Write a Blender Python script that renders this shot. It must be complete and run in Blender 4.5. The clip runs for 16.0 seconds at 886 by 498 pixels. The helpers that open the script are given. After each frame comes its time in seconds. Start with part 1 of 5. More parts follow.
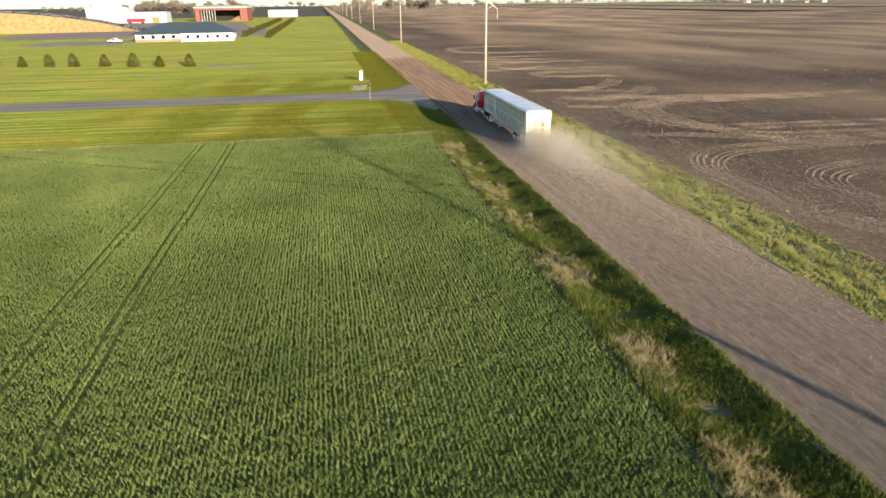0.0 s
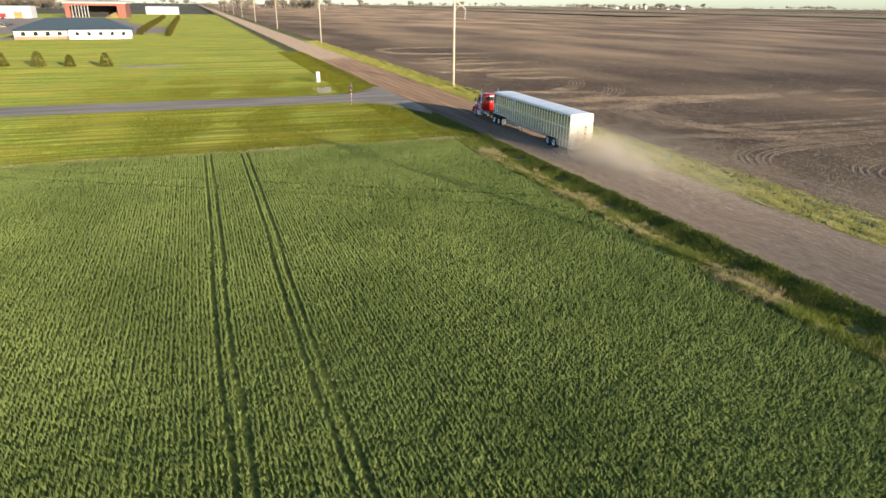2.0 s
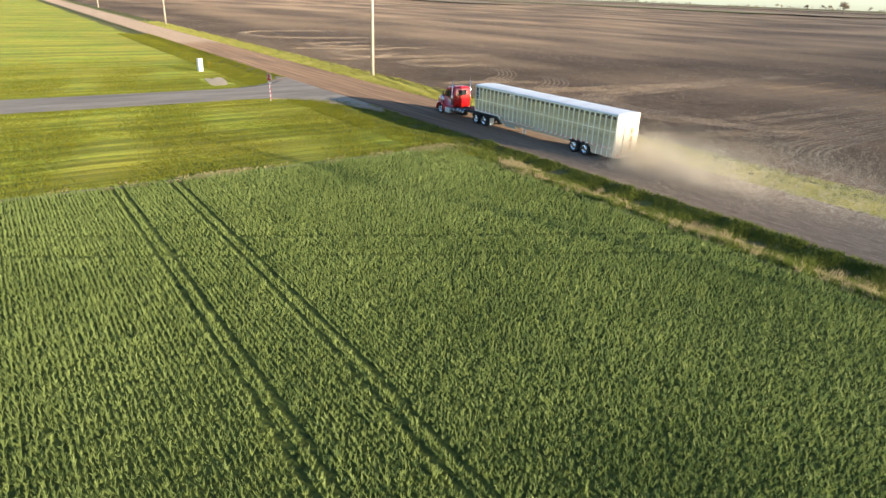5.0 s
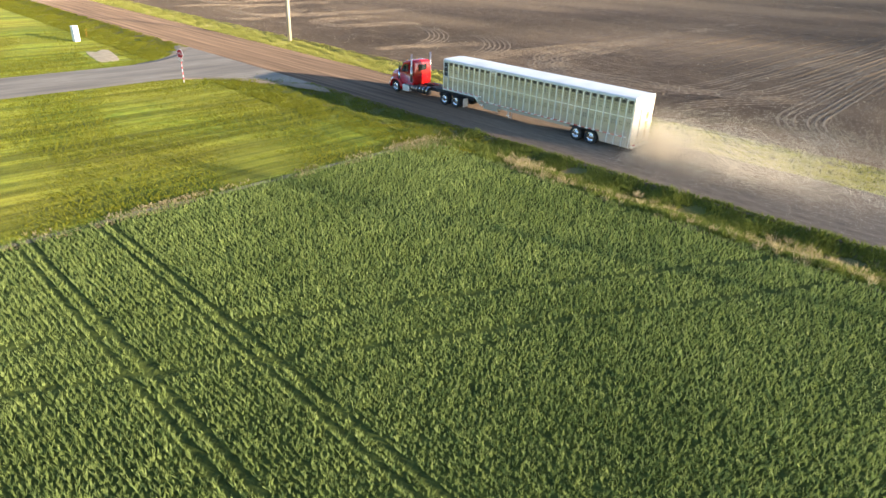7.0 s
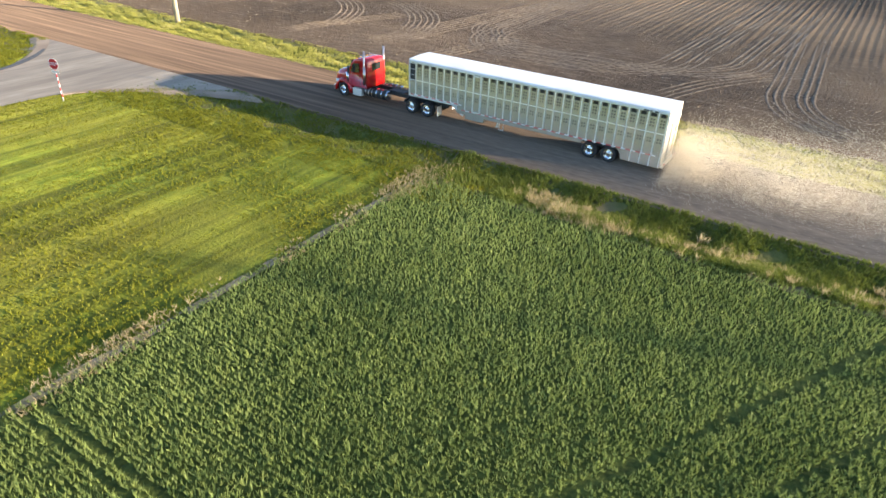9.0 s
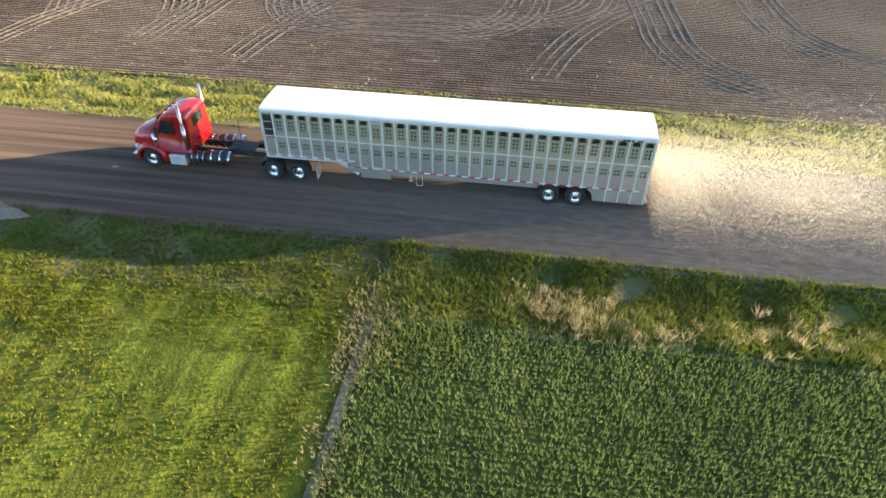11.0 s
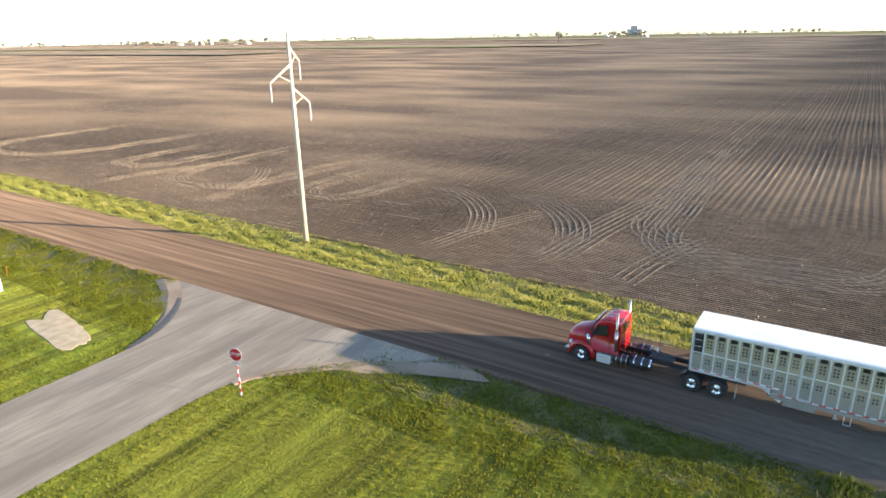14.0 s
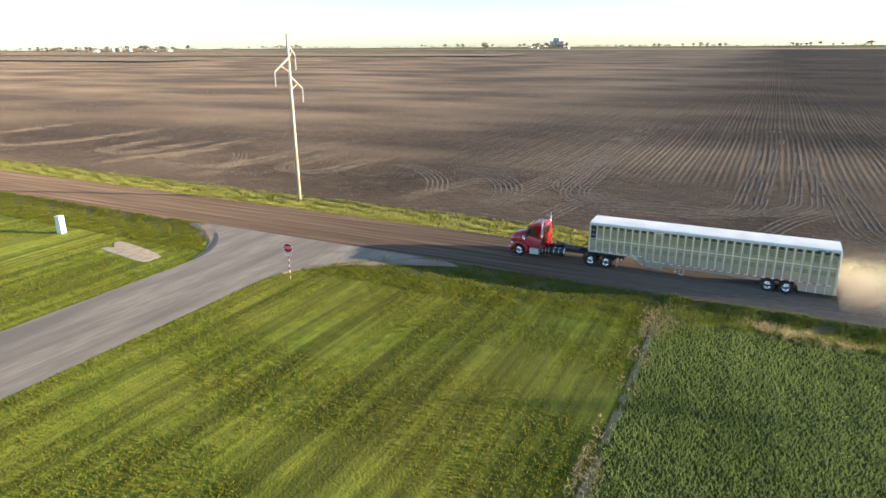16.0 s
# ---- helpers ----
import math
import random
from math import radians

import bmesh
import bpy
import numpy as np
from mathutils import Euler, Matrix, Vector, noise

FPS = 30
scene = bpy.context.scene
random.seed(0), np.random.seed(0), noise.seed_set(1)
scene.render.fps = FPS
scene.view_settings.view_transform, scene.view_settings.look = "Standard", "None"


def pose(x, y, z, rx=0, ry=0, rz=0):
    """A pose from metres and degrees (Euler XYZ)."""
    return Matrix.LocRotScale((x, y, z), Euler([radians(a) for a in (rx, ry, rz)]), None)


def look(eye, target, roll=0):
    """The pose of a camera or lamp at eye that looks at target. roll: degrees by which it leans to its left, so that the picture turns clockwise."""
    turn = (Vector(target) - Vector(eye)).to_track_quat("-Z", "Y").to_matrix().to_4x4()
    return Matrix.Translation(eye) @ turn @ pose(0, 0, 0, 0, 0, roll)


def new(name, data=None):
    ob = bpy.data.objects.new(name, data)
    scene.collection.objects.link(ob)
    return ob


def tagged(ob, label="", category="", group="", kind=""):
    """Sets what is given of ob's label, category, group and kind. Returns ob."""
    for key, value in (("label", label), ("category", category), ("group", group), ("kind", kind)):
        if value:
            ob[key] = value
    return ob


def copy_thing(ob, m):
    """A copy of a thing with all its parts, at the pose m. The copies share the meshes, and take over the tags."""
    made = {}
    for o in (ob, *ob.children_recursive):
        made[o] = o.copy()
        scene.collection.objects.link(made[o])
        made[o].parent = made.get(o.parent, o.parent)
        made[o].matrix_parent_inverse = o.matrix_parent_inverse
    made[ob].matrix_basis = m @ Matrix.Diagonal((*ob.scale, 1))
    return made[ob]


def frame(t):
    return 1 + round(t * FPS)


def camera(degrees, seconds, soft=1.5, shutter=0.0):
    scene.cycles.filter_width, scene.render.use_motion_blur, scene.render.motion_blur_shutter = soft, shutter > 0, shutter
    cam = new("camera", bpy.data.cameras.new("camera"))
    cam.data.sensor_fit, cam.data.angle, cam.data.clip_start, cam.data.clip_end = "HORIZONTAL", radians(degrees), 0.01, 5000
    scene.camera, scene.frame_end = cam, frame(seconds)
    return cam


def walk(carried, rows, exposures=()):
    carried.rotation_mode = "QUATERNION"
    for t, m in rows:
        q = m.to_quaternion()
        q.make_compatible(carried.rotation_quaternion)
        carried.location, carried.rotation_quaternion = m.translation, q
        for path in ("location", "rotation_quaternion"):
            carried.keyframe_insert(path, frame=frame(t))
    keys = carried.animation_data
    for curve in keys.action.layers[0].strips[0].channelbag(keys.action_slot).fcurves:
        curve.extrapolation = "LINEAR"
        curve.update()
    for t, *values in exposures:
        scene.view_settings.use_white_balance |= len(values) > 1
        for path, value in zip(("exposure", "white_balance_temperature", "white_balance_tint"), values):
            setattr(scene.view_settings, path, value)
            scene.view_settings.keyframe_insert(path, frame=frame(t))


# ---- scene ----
cam = camera(70.0, 16.0, shutter=0.2)

PATH = [
    (0, (-21.448, -63.21, 14.501), (-21.122, -61.375, 13.774), -0.6),
    (0.5, (-25.483, -61.516, 14.797), (-25.078, -59.697, 14.072), -0.4),
    (1, (-29.153, -59.833, 14.804), (-28.668, -58.033, 14.081), -0.5),
    (1.5, (-32.646, -57.65, 14.643), (-32.077, -55.874, 13.919), -0.6),
    (2, (-35.411, -54.871, 14.09), (-34.754, -53.126, 13.367), 0.6),
    (2.5, (-37.884, -51.44, 13.534), (-37.133, -49.732, 12.812), 1.5),
    (3, (-39.694, -47.719, 13.058), (-38.864, -46.051, 12.33), 1.0),
    (3.2, (-40.1, -46.2, 12.92), (-39.246, -44.542, 12.197), 0.9),
    (5.3, (-40.93, -30.65, 12.2), (-39.816, -29.178, 11.43), 2.1),
    (5.5, (-40.913, -29.376, 12.207), (-39.776, -27.929, 11.424), 2.0),
    (6, (-40.677, -26.557, 12.428), (-39.484, -25.153, 11.649), 2.4),
    (6.5, (-40.547, -23.569, 12.723), (-39.308, -22.23, 11.903), 2.3),
    (7, (-40.761, -20.489, 13.052), (-39.465, -19.245, 12.172), 2.3),
    (7.5, (-41.0, -17.51, 13.442), (-39.648, -16.353, 12.528), 2.3),
    (8, (-40.496, -14.398, 13.9), (-39.094, -13.356, 12.926), 2.2),
    (8.5, (-39.362, -11.075, 14.387), (-37.92, -10.114, 13.389), 2.4),
    (9, (-37.581, -7.882, 14.903), (-36.119, -6.969, 13.89), 2.3),
    (9.2, (-36.74, -6.58, 15.115), (-35.275, -5.701, 14.076), 2.0),
    (11.3, (-25.784, 7.395, 17.506), (-24.257, 7.486, 16.218), 0.3),
    (11.5, (-25.265, 8.267, 17.64), (-23.747, 8.291, 16.337), -0.2),
    (12, (-24.067, 10.005, 18.269), (-22.479, 9.965, 17.054), -1.3),
    (12.5, (-24.894, 11.153, 18.283), (-23.16, 11.365, 17.309), -1.3),
    (13, (-26.804, 11.747, 18.02), (-25.086, 12.39, 17.224), -0.9),
    (13.5, (-30.217, 12.429, 18.615), (-28.573, 13.319, 17.904), -1.1),
    (14, (-34.521, 12.437, 19.091), (-32.937, 13.478, 18.452), -1.1),
    (14.5, (-39.27, 11.322, 18.819), (-37.588, 12.209, 18.2), -0.4),
    (15, (-44.43, 10.144, 18.532), (-42.744, 11.025, 17.915), -0.6),
    (15.5, (-49.21, 8.154, 18.384), (-47.534, 9.041, 17.747), 0.1),
    (16, (-52.533, 6.12, 18.147), (-50.834, 6.979, 17.533), -0.4),
]
walk(cam, [(t, look(eye, target, roll)) for t, eye, target, roll in PATH], exposures=((0, 0.94), (3, 1.12), (5.5, 1.45), (9, 1.92), (11.3, 2.05), (12.2, 2.0), (13.4, 2.05), (14.3, 1.72), (16, 1.45)))

# ---- sky and sun: a low evening sun behind and to the right of the road's heading ----
SUN_EL = radians(10.5)
SUN_AZ = math.atan2(0.33, -0.944)
world = bpy.data.worlds.new("sky")
scene.world = world
world.use_nodes = True
wn = world.node_tree
sky = wn.nodes.new("ShaderNodeTexSky")
sky.sky_type, sky.sun_disc = "NISHITA", False
sky.sun_elevation, sky.sun_rotation = SUN_EL, SUN_AZ
sky.air_density, sky.dust_density, sky.ozone_density = 0.7, 0.5, 1.9
wn.nodes["Background"].inputs["Strength"].default_value = 0.135
wn.links.new(sky.outputs[0], wn.nodes["Background"].inputs["Color"])
sun_data = bpy.data.lights.new("sun", "SUN")
sun_data.energy, sun_data.angle, sun_data.color = 4.8, radians(0.6), (1.0, 0.85, 0.64)
sun = new("sun", sun_data)
sun.matrix_world = look((math.sin(SUN_AZ) * 300, math.cos(SUN_AZ) * 300, math.tan(SUN_EL) * 300), (0, 0, 0))


# ---- materials ----
def surf(name, c1, c2, scale=4.0, rough=0.8, metal=0.0, bump=0.0, bump_scale=40.0, c3=None, scale3=0.2, stretch=(1, 1, 1), rnd=0.0, lo=0.35, hi=0.65, spec=0.5, coat=0.0, bump_dist=0.02, matte=0.0):
    """Two-tone noise colour, a second broad tone, fine relief, and some change from object to object."""
    m = bpy.data.materials.new(name)
    m.use_nodes = True
    nt, n, l = m.node_tree, m.node_tree.nodes, m.node_tree.links
    b = n["Principled BSDF"]
    b.inputs["Roughness"].default_value, b.inputs["Metallic"].default_value = rough, metal
    b.inputs["Specular IOR Level"].default_value, b.inputs["Coat Weight"].default_value = spec, coat
    b.inputs["Diffuse Roughness"].default_value = matte
    co = n.new("ShaderNodeTexCoord")
    mp = n.new("ShaderNodeMapping")
    mp.inputs["Scale"].default_value = stretch
    l.new(co.outputs["Object"], mp.inputs["Vector"])

    def noi(s, detail=5.0):
        t = n.new("ShaderNodeTexNoise")
        t.inputs["Scale"].default_value, t.inputs["Detail"].default_value = s, detail
        l.new(mp.outputs[0], t.inputs["Vector"])
        return t.outputs["Fac"]

    def ramp(fac, a, z):
        r = n.new("ShaderNodeMapRange")
        r.inputs["From Min"].default_value, r.inputs["From Max"].default_value = a, z
        l.new(fac, r.inputs["Value"])
        return r.outputs[0]

    def mix(fac, a, z):
        x = n.new("ShaderNodeMix")
        x.data_type = "RGBA"
        if hasattr(fac, "node"):
            l.new(fac, x.inputs["Factor"])
        else:
            x.inputs["Factor"].default_value = fac
        for idx, v in ((6, a), (7, z)):
            if hasattr(v, "node"):
                l.new(v, x.inputs[idx])
            else:
                x.inputs[idx].default_value = (*v, 1)
        return x.outputs[2]
    col = mix(ramp(noi(scale), lo, hi), c1, c2)
    if c3:
        col = mix(ramp(noi(scale3, 4.0), 0.4, 0.66), col, c3)
    if rnd:
        oi = n.new("ShaderNodeObjectInfo")
        hs = n.new("ShaderNodeHueSaturation")
        r = n.new("ShaderNodeMapRange")
        r.inputs["To Min"].default_value, r.inputs["To Max"].default_value = 1 - rnd, 1 + rnd
        l.new(oi.outputs["Random"], r.inputs["Value"])
        l.new(r.outputs[0], hs.inputs["Value"])
        l.new(col, hs.inputs["Color"])
        col = hs.outputs[0]
    l.new(col, b.inputs["Base Color"])
    if bump:
        bp = n.new("ShaderNodeBump")
        bp.inputs["Strength"].default_value, bp.inputs["Distance"].default_value = bump, bump_dist
        l.new(noi(bump_scale, 6.0), bp.inputs["Height"])
        l.new(bp.outputs[0], b.inputs["Normal"])
    return m


def leafy(name, c1, c2, scale=0.3, c3=None, thin=0.4):
    """Thin plant matter: diffuse with light coming through, varied from tuft to tuft and over the field."""
    m = bpy.data.materials.new(name)
    m.use_nodes = True
    n, l = m.node_tree.nodes, m.node_tree.links
    b = n["Principled BSDF"]
    b.inputs["Roughness"].default_value, b.inputs["Specular IOR Level"].default_value = 0.55, 0.25
    geo, co = n.new("ShaderNodeNewGeometry"), n.new("ShaderNodeTexCoord")
    noi = n.new("ShaderNodeTexNoise")
    noi.inputs["Scale"].default_value, noi.inputs["Detail"].default_value = scale, 4
    l.new(co.outputs["Object"], noi.inputs["Vector"])
    add = n.new("ShaderNodeMath")
    add.operation = "MULTIPLY_ADD"
    add.inputs[1].default_value = 0.55
    l.new(geo.outputs["Random Per Island"], add.inputs[0])
    sub = n.new("ShaderNodeMath")
    sub.operation = "MULTIPLY_ADD"
    sub.inputs[1].default_value, sub.inputs[2].default_value = 1.6, -0.55
    l.new(noi.outputs["Fac"], sub.inputs[0])
    l.new(sub.outputs[0], add.inputs[2])
    r = n.new("ShaderNodeValToRGB")
    r.color_ramp.elements[0].color, r.color_ramp.elements[1].color = (*c1, 1), (*c2, 1)
    if c3:
        e = r.color_ramp.elements.new(0.86)
        e.color = (*c2, 1)
        r.color_ramp.elements[2].color = (*c3, 1)
    l.new(add.outputs[0], r.inputs[0])
    l.new(r.outputs[0], b.inputs["Base Color"])
    tr = n.new("ShaderNodeBsdfTranslucent")
    l.new(r.outputs[0], tr.inputs["Color"])
    mx = n.new("ShaderNodeMixShader")
    mx.inputs[0].default_value = thin
    l.new(b.outputs[0], mx.inputs[1])
    l.new(tr.outputs[0], mx.inputs[2])
    l.new(mx.outputs[0], n["Material Output"].inputs["Surface"])
    return m


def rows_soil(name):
    """Worked field: rows along the road on the headland, rows across it further in, pale dry patches, clods."""
    m = surf(name, (0.086, 0.061, 0.042), (0.15, 0.108, 0.075), scale=1.3, rough=0.95, spec=0.12, c3=(0.28, 0.197, 0.125), scale3=0.026, stretch=(1, 0.45, 1), matte=0.6)
    n, l = m.node_tree.nodes, m.node_tree.links
    co = n.new("ShaderNodeTexCoord")
    sep = n.new("ShaderNodeSeparateXYZ")
    l.new(co.outputs["Object"], sep.inputs[0])
    warp = n.new("ShaderNodeTexNoise")
    warp.inputs["Scale"].default_value = 0.02
    l.new(co.outputs["Object"], warp.inputs["Vector"])

    def m_(op, a, b_=None, c_=None):
        x = n.new("ShaderNodeMath")
        x.operation = op
        for i, v in enumerate((a, b_, c_)):
            if v is None:
                continue
            if hasattr(v, "node"):
                l.new(v, x.inputs[i])
            else:
                x.inputs[i].default_value = v
        return x.outputs[0]
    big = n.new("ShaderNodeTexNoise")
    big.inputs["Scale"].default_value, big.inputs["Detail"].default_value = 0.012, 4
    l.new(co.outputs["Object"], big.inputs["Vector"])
    # damper soil, plus painted-in darkening towards the sun and brightening away from it
    moist_shade = n.new("ShaderNodeMapRange")
    moist_shade.inputs["From Min"].default_value, moist_shade.inputs["From Max"].default_value = 50, 140
    moist_shade.inputs["To Min"].default_value, moist_shade.inputs["To Max"].default_value = 0.33, 1.34
    l.new(m_("MULTIPLY_ADD", big.outputs["Fac"], 110.0, sep.outputs["Y"]), moist_shade.inputs["Value"])
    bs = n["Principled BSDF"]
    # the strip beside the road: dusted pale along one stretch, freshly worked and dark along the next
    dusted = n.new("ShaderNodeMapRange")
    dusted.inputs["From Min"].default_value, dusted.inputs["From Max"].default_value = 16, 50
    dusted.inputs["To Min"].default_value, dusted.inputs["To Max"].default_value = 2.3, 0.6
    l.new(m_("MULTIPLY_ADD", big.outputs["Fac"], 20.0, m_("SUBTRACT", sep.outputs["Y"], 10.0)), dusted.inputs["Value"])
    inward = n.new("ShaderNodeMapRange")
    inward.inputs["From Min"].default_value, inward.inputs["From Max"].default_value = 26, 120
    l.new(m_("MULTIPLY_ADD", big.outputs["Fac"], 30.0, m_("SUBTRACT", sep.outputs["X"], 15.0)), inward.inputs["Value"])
    tone = m_("MULTIPLY", moist_shade.outputs[0], m_("MULTIPLY_ADD", inward.outputs[0], m_("SUBTRACT", 0.95, dusted.outputs[0]), dusted.outputs[0]))
    toned = n.new("ShaderNodeMix")
    toned.data_type, toned.blend_type = "RGBA", "MULTIPLY"
    toned.inputs[0].default_value = 1.0
    l.new(bs.inputs["Base Color"].links[0].from_socket, toned.inputs[6])
    l.new(tone, toned.inputs[7])
    l.new(toned.outputs[2], bs.inputs["Base Color"])
    wob = m_("MULTIPLY", warp.outputs["Fac"], 1.2)
    a = m_("SINE", m_("MULTIPLY", m_("ADD", sep.outputs["X"], wob), 2 * math.pi / 0.38))
    c = m_("SINE", m_("MULTIPLY", m_("ADD", sep.outputs["Y"], wob), 2 * math.pi / 0.9))
    c2 = m_("SINE", m_("MULTIPLY", m_("ADD", sep.outputs["Y"], wob), 2 * math.pi / 5.4))
    c = m_("ADD", m_("MULTIPLY", c, 0.6), m_("MULTIPLY", m_("POWER", m_("ABSOLUTE", c2), 6.0), 1.0))
    f = n.new("ShaderNodeMapRange")
    f.inputs["From Min"].default_value, f.inputs["From Max"].default_value = 36, 44
    l.new(m_("ADD", sep.outputs["X"], wob), f.inputs["Value"])
    h = m_("ADD", m_("MULTIPLY", a, m_("SUBTRACT", 1.0, f.outputs[0])), m_("MULTIPLY", c, f.outputs[0]))
    clod = n.new("ShaderNodeTexNoise")
    clod.inputs["Scale"].default_value, clod.inputs["Detail"].default_value = 5.0, 6
    l.new(co.outputs["Object"], clod.inputs["Vector"])
    hh = m_("ADD", m_("MULTIPLY", h, 0.5), m_("MULTIPLY", clod.outputs["Fac"], 1.7))
    bp = n.new("ShaderNodeBump")
    bp.inputs["Strength"].default_value, bp.inputs["Distance"].default_value = 0.9, 0.13
    l.new(hh, bp.inputs["Height"])
    l.new(bp.outputs[0], n["Principled BSDF"].inputs["Normal"])
    return m


def lawn_mat(name):
    """Mown grass: uneven narrow cutting streaks across it, and broader passes cut in turn."""
    m = surf(name, (0.097, 0.133, 0.012), (0.182, 0.2, 0.02), scale=1.1, rough=0.9, spec=0.2, bump=0.6, bump_scale=7, c3=(0.19, 0.18, 0.022), scale3=0.09, bump_dist=0.09, matte=0.65)
    n, l = m.node_tree.nodes, m.node_tree.links
    co = n.new("ShaderNodeTexCoord")
    b = n["Principled BSDF"]
    col = b.inputs["Base Color"].links[0].from_socket
    for sc, size, lo, hi in (((0.02, 0.8, 1), 1.0, 0.7, 1.32), ((0.06, 2.6, 1), 1.0, 0.82, 1.18)):
        mp = n.new("ShaderNodeMapping")
        mp.inputs["Scale"].default_value = sc
        l.new(co.outputs["Object"], mp.inputs["Vector"])
        w = n.new("ShaderNodeTexNoise")
        w.inputs["Scale"].default_value, w.inputs["Detail"].default_value = size, 3
        l.new(mp.outputs[0], w.inputs["Vector"])
        r = n.new("ShaderNodeMapRange")
        r.inputs["From Min"].default_value, r.inputs["From Max"].default_value = 0.4, 0.6
        r.inputs["To Min"].default_value, r.inputs["To Max"].default_value = lo, hi
        l.new(w.outputs["Fac"], r.inputs["Value"])
        x = n.new("ShaderNodeMix")
        x.data_type, x.blend_type = "RGBA", "MULTIPLY"
        x.inputs[0].default_value = 1.0
        l.new(col, x.inputs[6])
        l.new(r.outputs[0], x.inputs[7])
        col = x.outputs[2]
    l.new(col, b.inputs["Base Color"])
    return m


def road_mat(name):
    """Gravel, pale grey-tan along one stretch and reddish brown past it, with worn wheel tracks along its length."""
    m = surf(name, (0.17, 0.129, 0.094), (0.25, 0.19, 0.139), scale=5, rough=0.95, spec=0.2, matte=1.0, bump=0.5, bump_scale=30, stretch=(1, 0.25, 1))
    n, l = m.node_tree.nodes, m.node_tree.links
    b = n["Principled BSDF"]
    old = b.inputs["Base Color"].links[0].from_socket
    co = n.new("ShaderNodeTexCoord")
    sep = n.new("ShaderNodeSeparateXYZ")
    l.new(co.outputs["Object"], sep.inputs[0])
    noi = n.new("ShaderNodeTexNoise")
    noi.inputs["Scale"].default_value, noi.inputs["Detail"].default_value = 0.9, 6
    mp = n.new("ShaderNodeMapping")
    mp.inputs["Scale"].default_value = (2.2, 0.06, 1)
    l.new(co.outputs["Object"], mp.inputs["Vector"])
    l.new(mp.outputs[0], noi.inputs["Vector"])
    red = n.new("ShaderNodeValToRGB")
    red.color_ramp.elements[0].position, red.color_ramp.elements[1].position = 0.3, 0.7
    red.color_ramp.elements[0].color, red.color_ramp.elements[1].color = (0.088, 0.057, 0.037, 1), (0.188, 0.124, 0.08, 1)
    l.new(noi.outputs["Fac"], red.inputs[0])
    ad = n.new("ShaderNodeMath")
    ad.operation = "MULTIPLY_ADD"
    ad.inputs[1].default_value = 9.0
    l.new(noi.outputs["Fac"], ad.inputs[0])
    l.new(sep.outputs["Y"], ad.inputs[2])
    r = n.new("ShaderNodeMapRange")
    r.inputs["From Min"].default_value, r.inputs["From Max"].default_value = 4, 27
    l.new(ad.outputs[0], r.inputs["Value"])
    far = n.new("ShaderNodeMapRange")
    far.inputs["From Min"].default_value, far.inputs["From Max"].default_value = 130, 122
    l.new(ad.outputs[0], far.inputs["Value"])
    mul = n.new("ShaderNodeMath")
    mul.operation = "MULTIPLY"
    l.new(r.outputs[0], mul.inputs[0])
    l.new(far.outputs[0], mul.inputs[1])
    x = n.new("ShaderNodeMix")
    x.data_type = "RGBA"
    l.new(mul.outputs[0], x.inputs[0])
    l.new(old, x.inputs[6])
    l.new(red.outputs[0], x.inputs[7])
    wear = n.new("ShaderNodeMix")
    wear.data_type, wear.blend_type = "RGBA", "MULTIPLY"
    wr = n.new("ShaderNodeMapRange")
    wr.inputs["From Min"].default_value, wr.inputs["From Max"].default_value = 0.3, 0.7
    wr.inputs["To Min"].default_value, wr.inputs["To Max"].default_value = 0.82, 1.1
    l.new(noi.outputs["Fac"], wr.inputs["Value"])
    wear.inputs[0].default_value = 1.0
    l.new(x.outputs[2], wear.inputs[6])
    l.new(wr.outputs[0], wear.inputs[7])
    l.new(wear.outputs[2], b.inputs["Base Color"])
    return m


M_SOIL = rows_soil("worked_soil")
M_FAR = surf("far_fields", (0.12, 0.092, 0.07), (0.19, 0.145, 0.105), scale=0.006, rough=0.95, spec=0.1, c3=(0.15, 0.14, 0.055), scale3=0.0016, stretch=(0.35, 1, 1))
M_LAWN = lawn_mat("mown_lawn")
M_CROPG = surf("crop_ground", (0.05, 0.066, 0.016), (0.1, 0.125, 0.03), scale=2.5, rough=0.95, matte=1.0, spec=0.1, bump=0.8, bump_scale=5, bump_dist=0.1)
M_DITCH = surf("ditch_ground", (0.085, 0.105, 0.02), (0.15, 0.155, 0.035), scale=1.2, rough=0.95, spec=0.1, bump=0.8, bump_scale=7, c3=(0.19, 0.155, 0.08), scale3=0.3, bump_dist=0.1)
M_VERGE = surf("verge_ground", (0.1, 0.13, 0.02), (0.19, 0.19, 0.05), scale=0.8, rough=0.95, spec=0.1, bump=0.8, bump_scale=7, c3=(0.26, 0.22, 0.1), scale3=0.25, bump_dist=0.1)
M_ROAD = road_mat("gravel_road")
M_PAVE = surf("worn_asphalt", (0.29, 0.232, 0.168), (0.39, 0.318, 0.236), scale=3, rough=0.9, bump=0.3, bump_scale=40, c3=(0.22, 0.175, 0.13), scale3=0.5, stretch=(0.15, 1, 1))
M_EARTH = surf("bare_earth", (0.15, 0.125, 0.09), (0.25, 0.21, 0.155), scale=1.4, rough=0.95, bump=0.6, bump_scale=9, matte=1.0, c3=(0.13, 0.13, 0.04), scale3=0.5)
M_LIP_SHADOW = surf("dark_asphalt", (0.06, 0.06, 0.062), (0.11, 0.108, 0.105), scale=4, rough=0.9, bump=0.4)
M_SAND = surf("pale_sand", (0.44, 0.33, 0.2), (0.58, 0.45, 0.29), scale=1.5, rough=0.95, bump=0.5, bump_scale=12)
M_WHEAT = leafy("crop_blades", (0.142, 0.19, 0.049), (0.322, 0.385, 0.117), scale=0.12, thin=0.34)
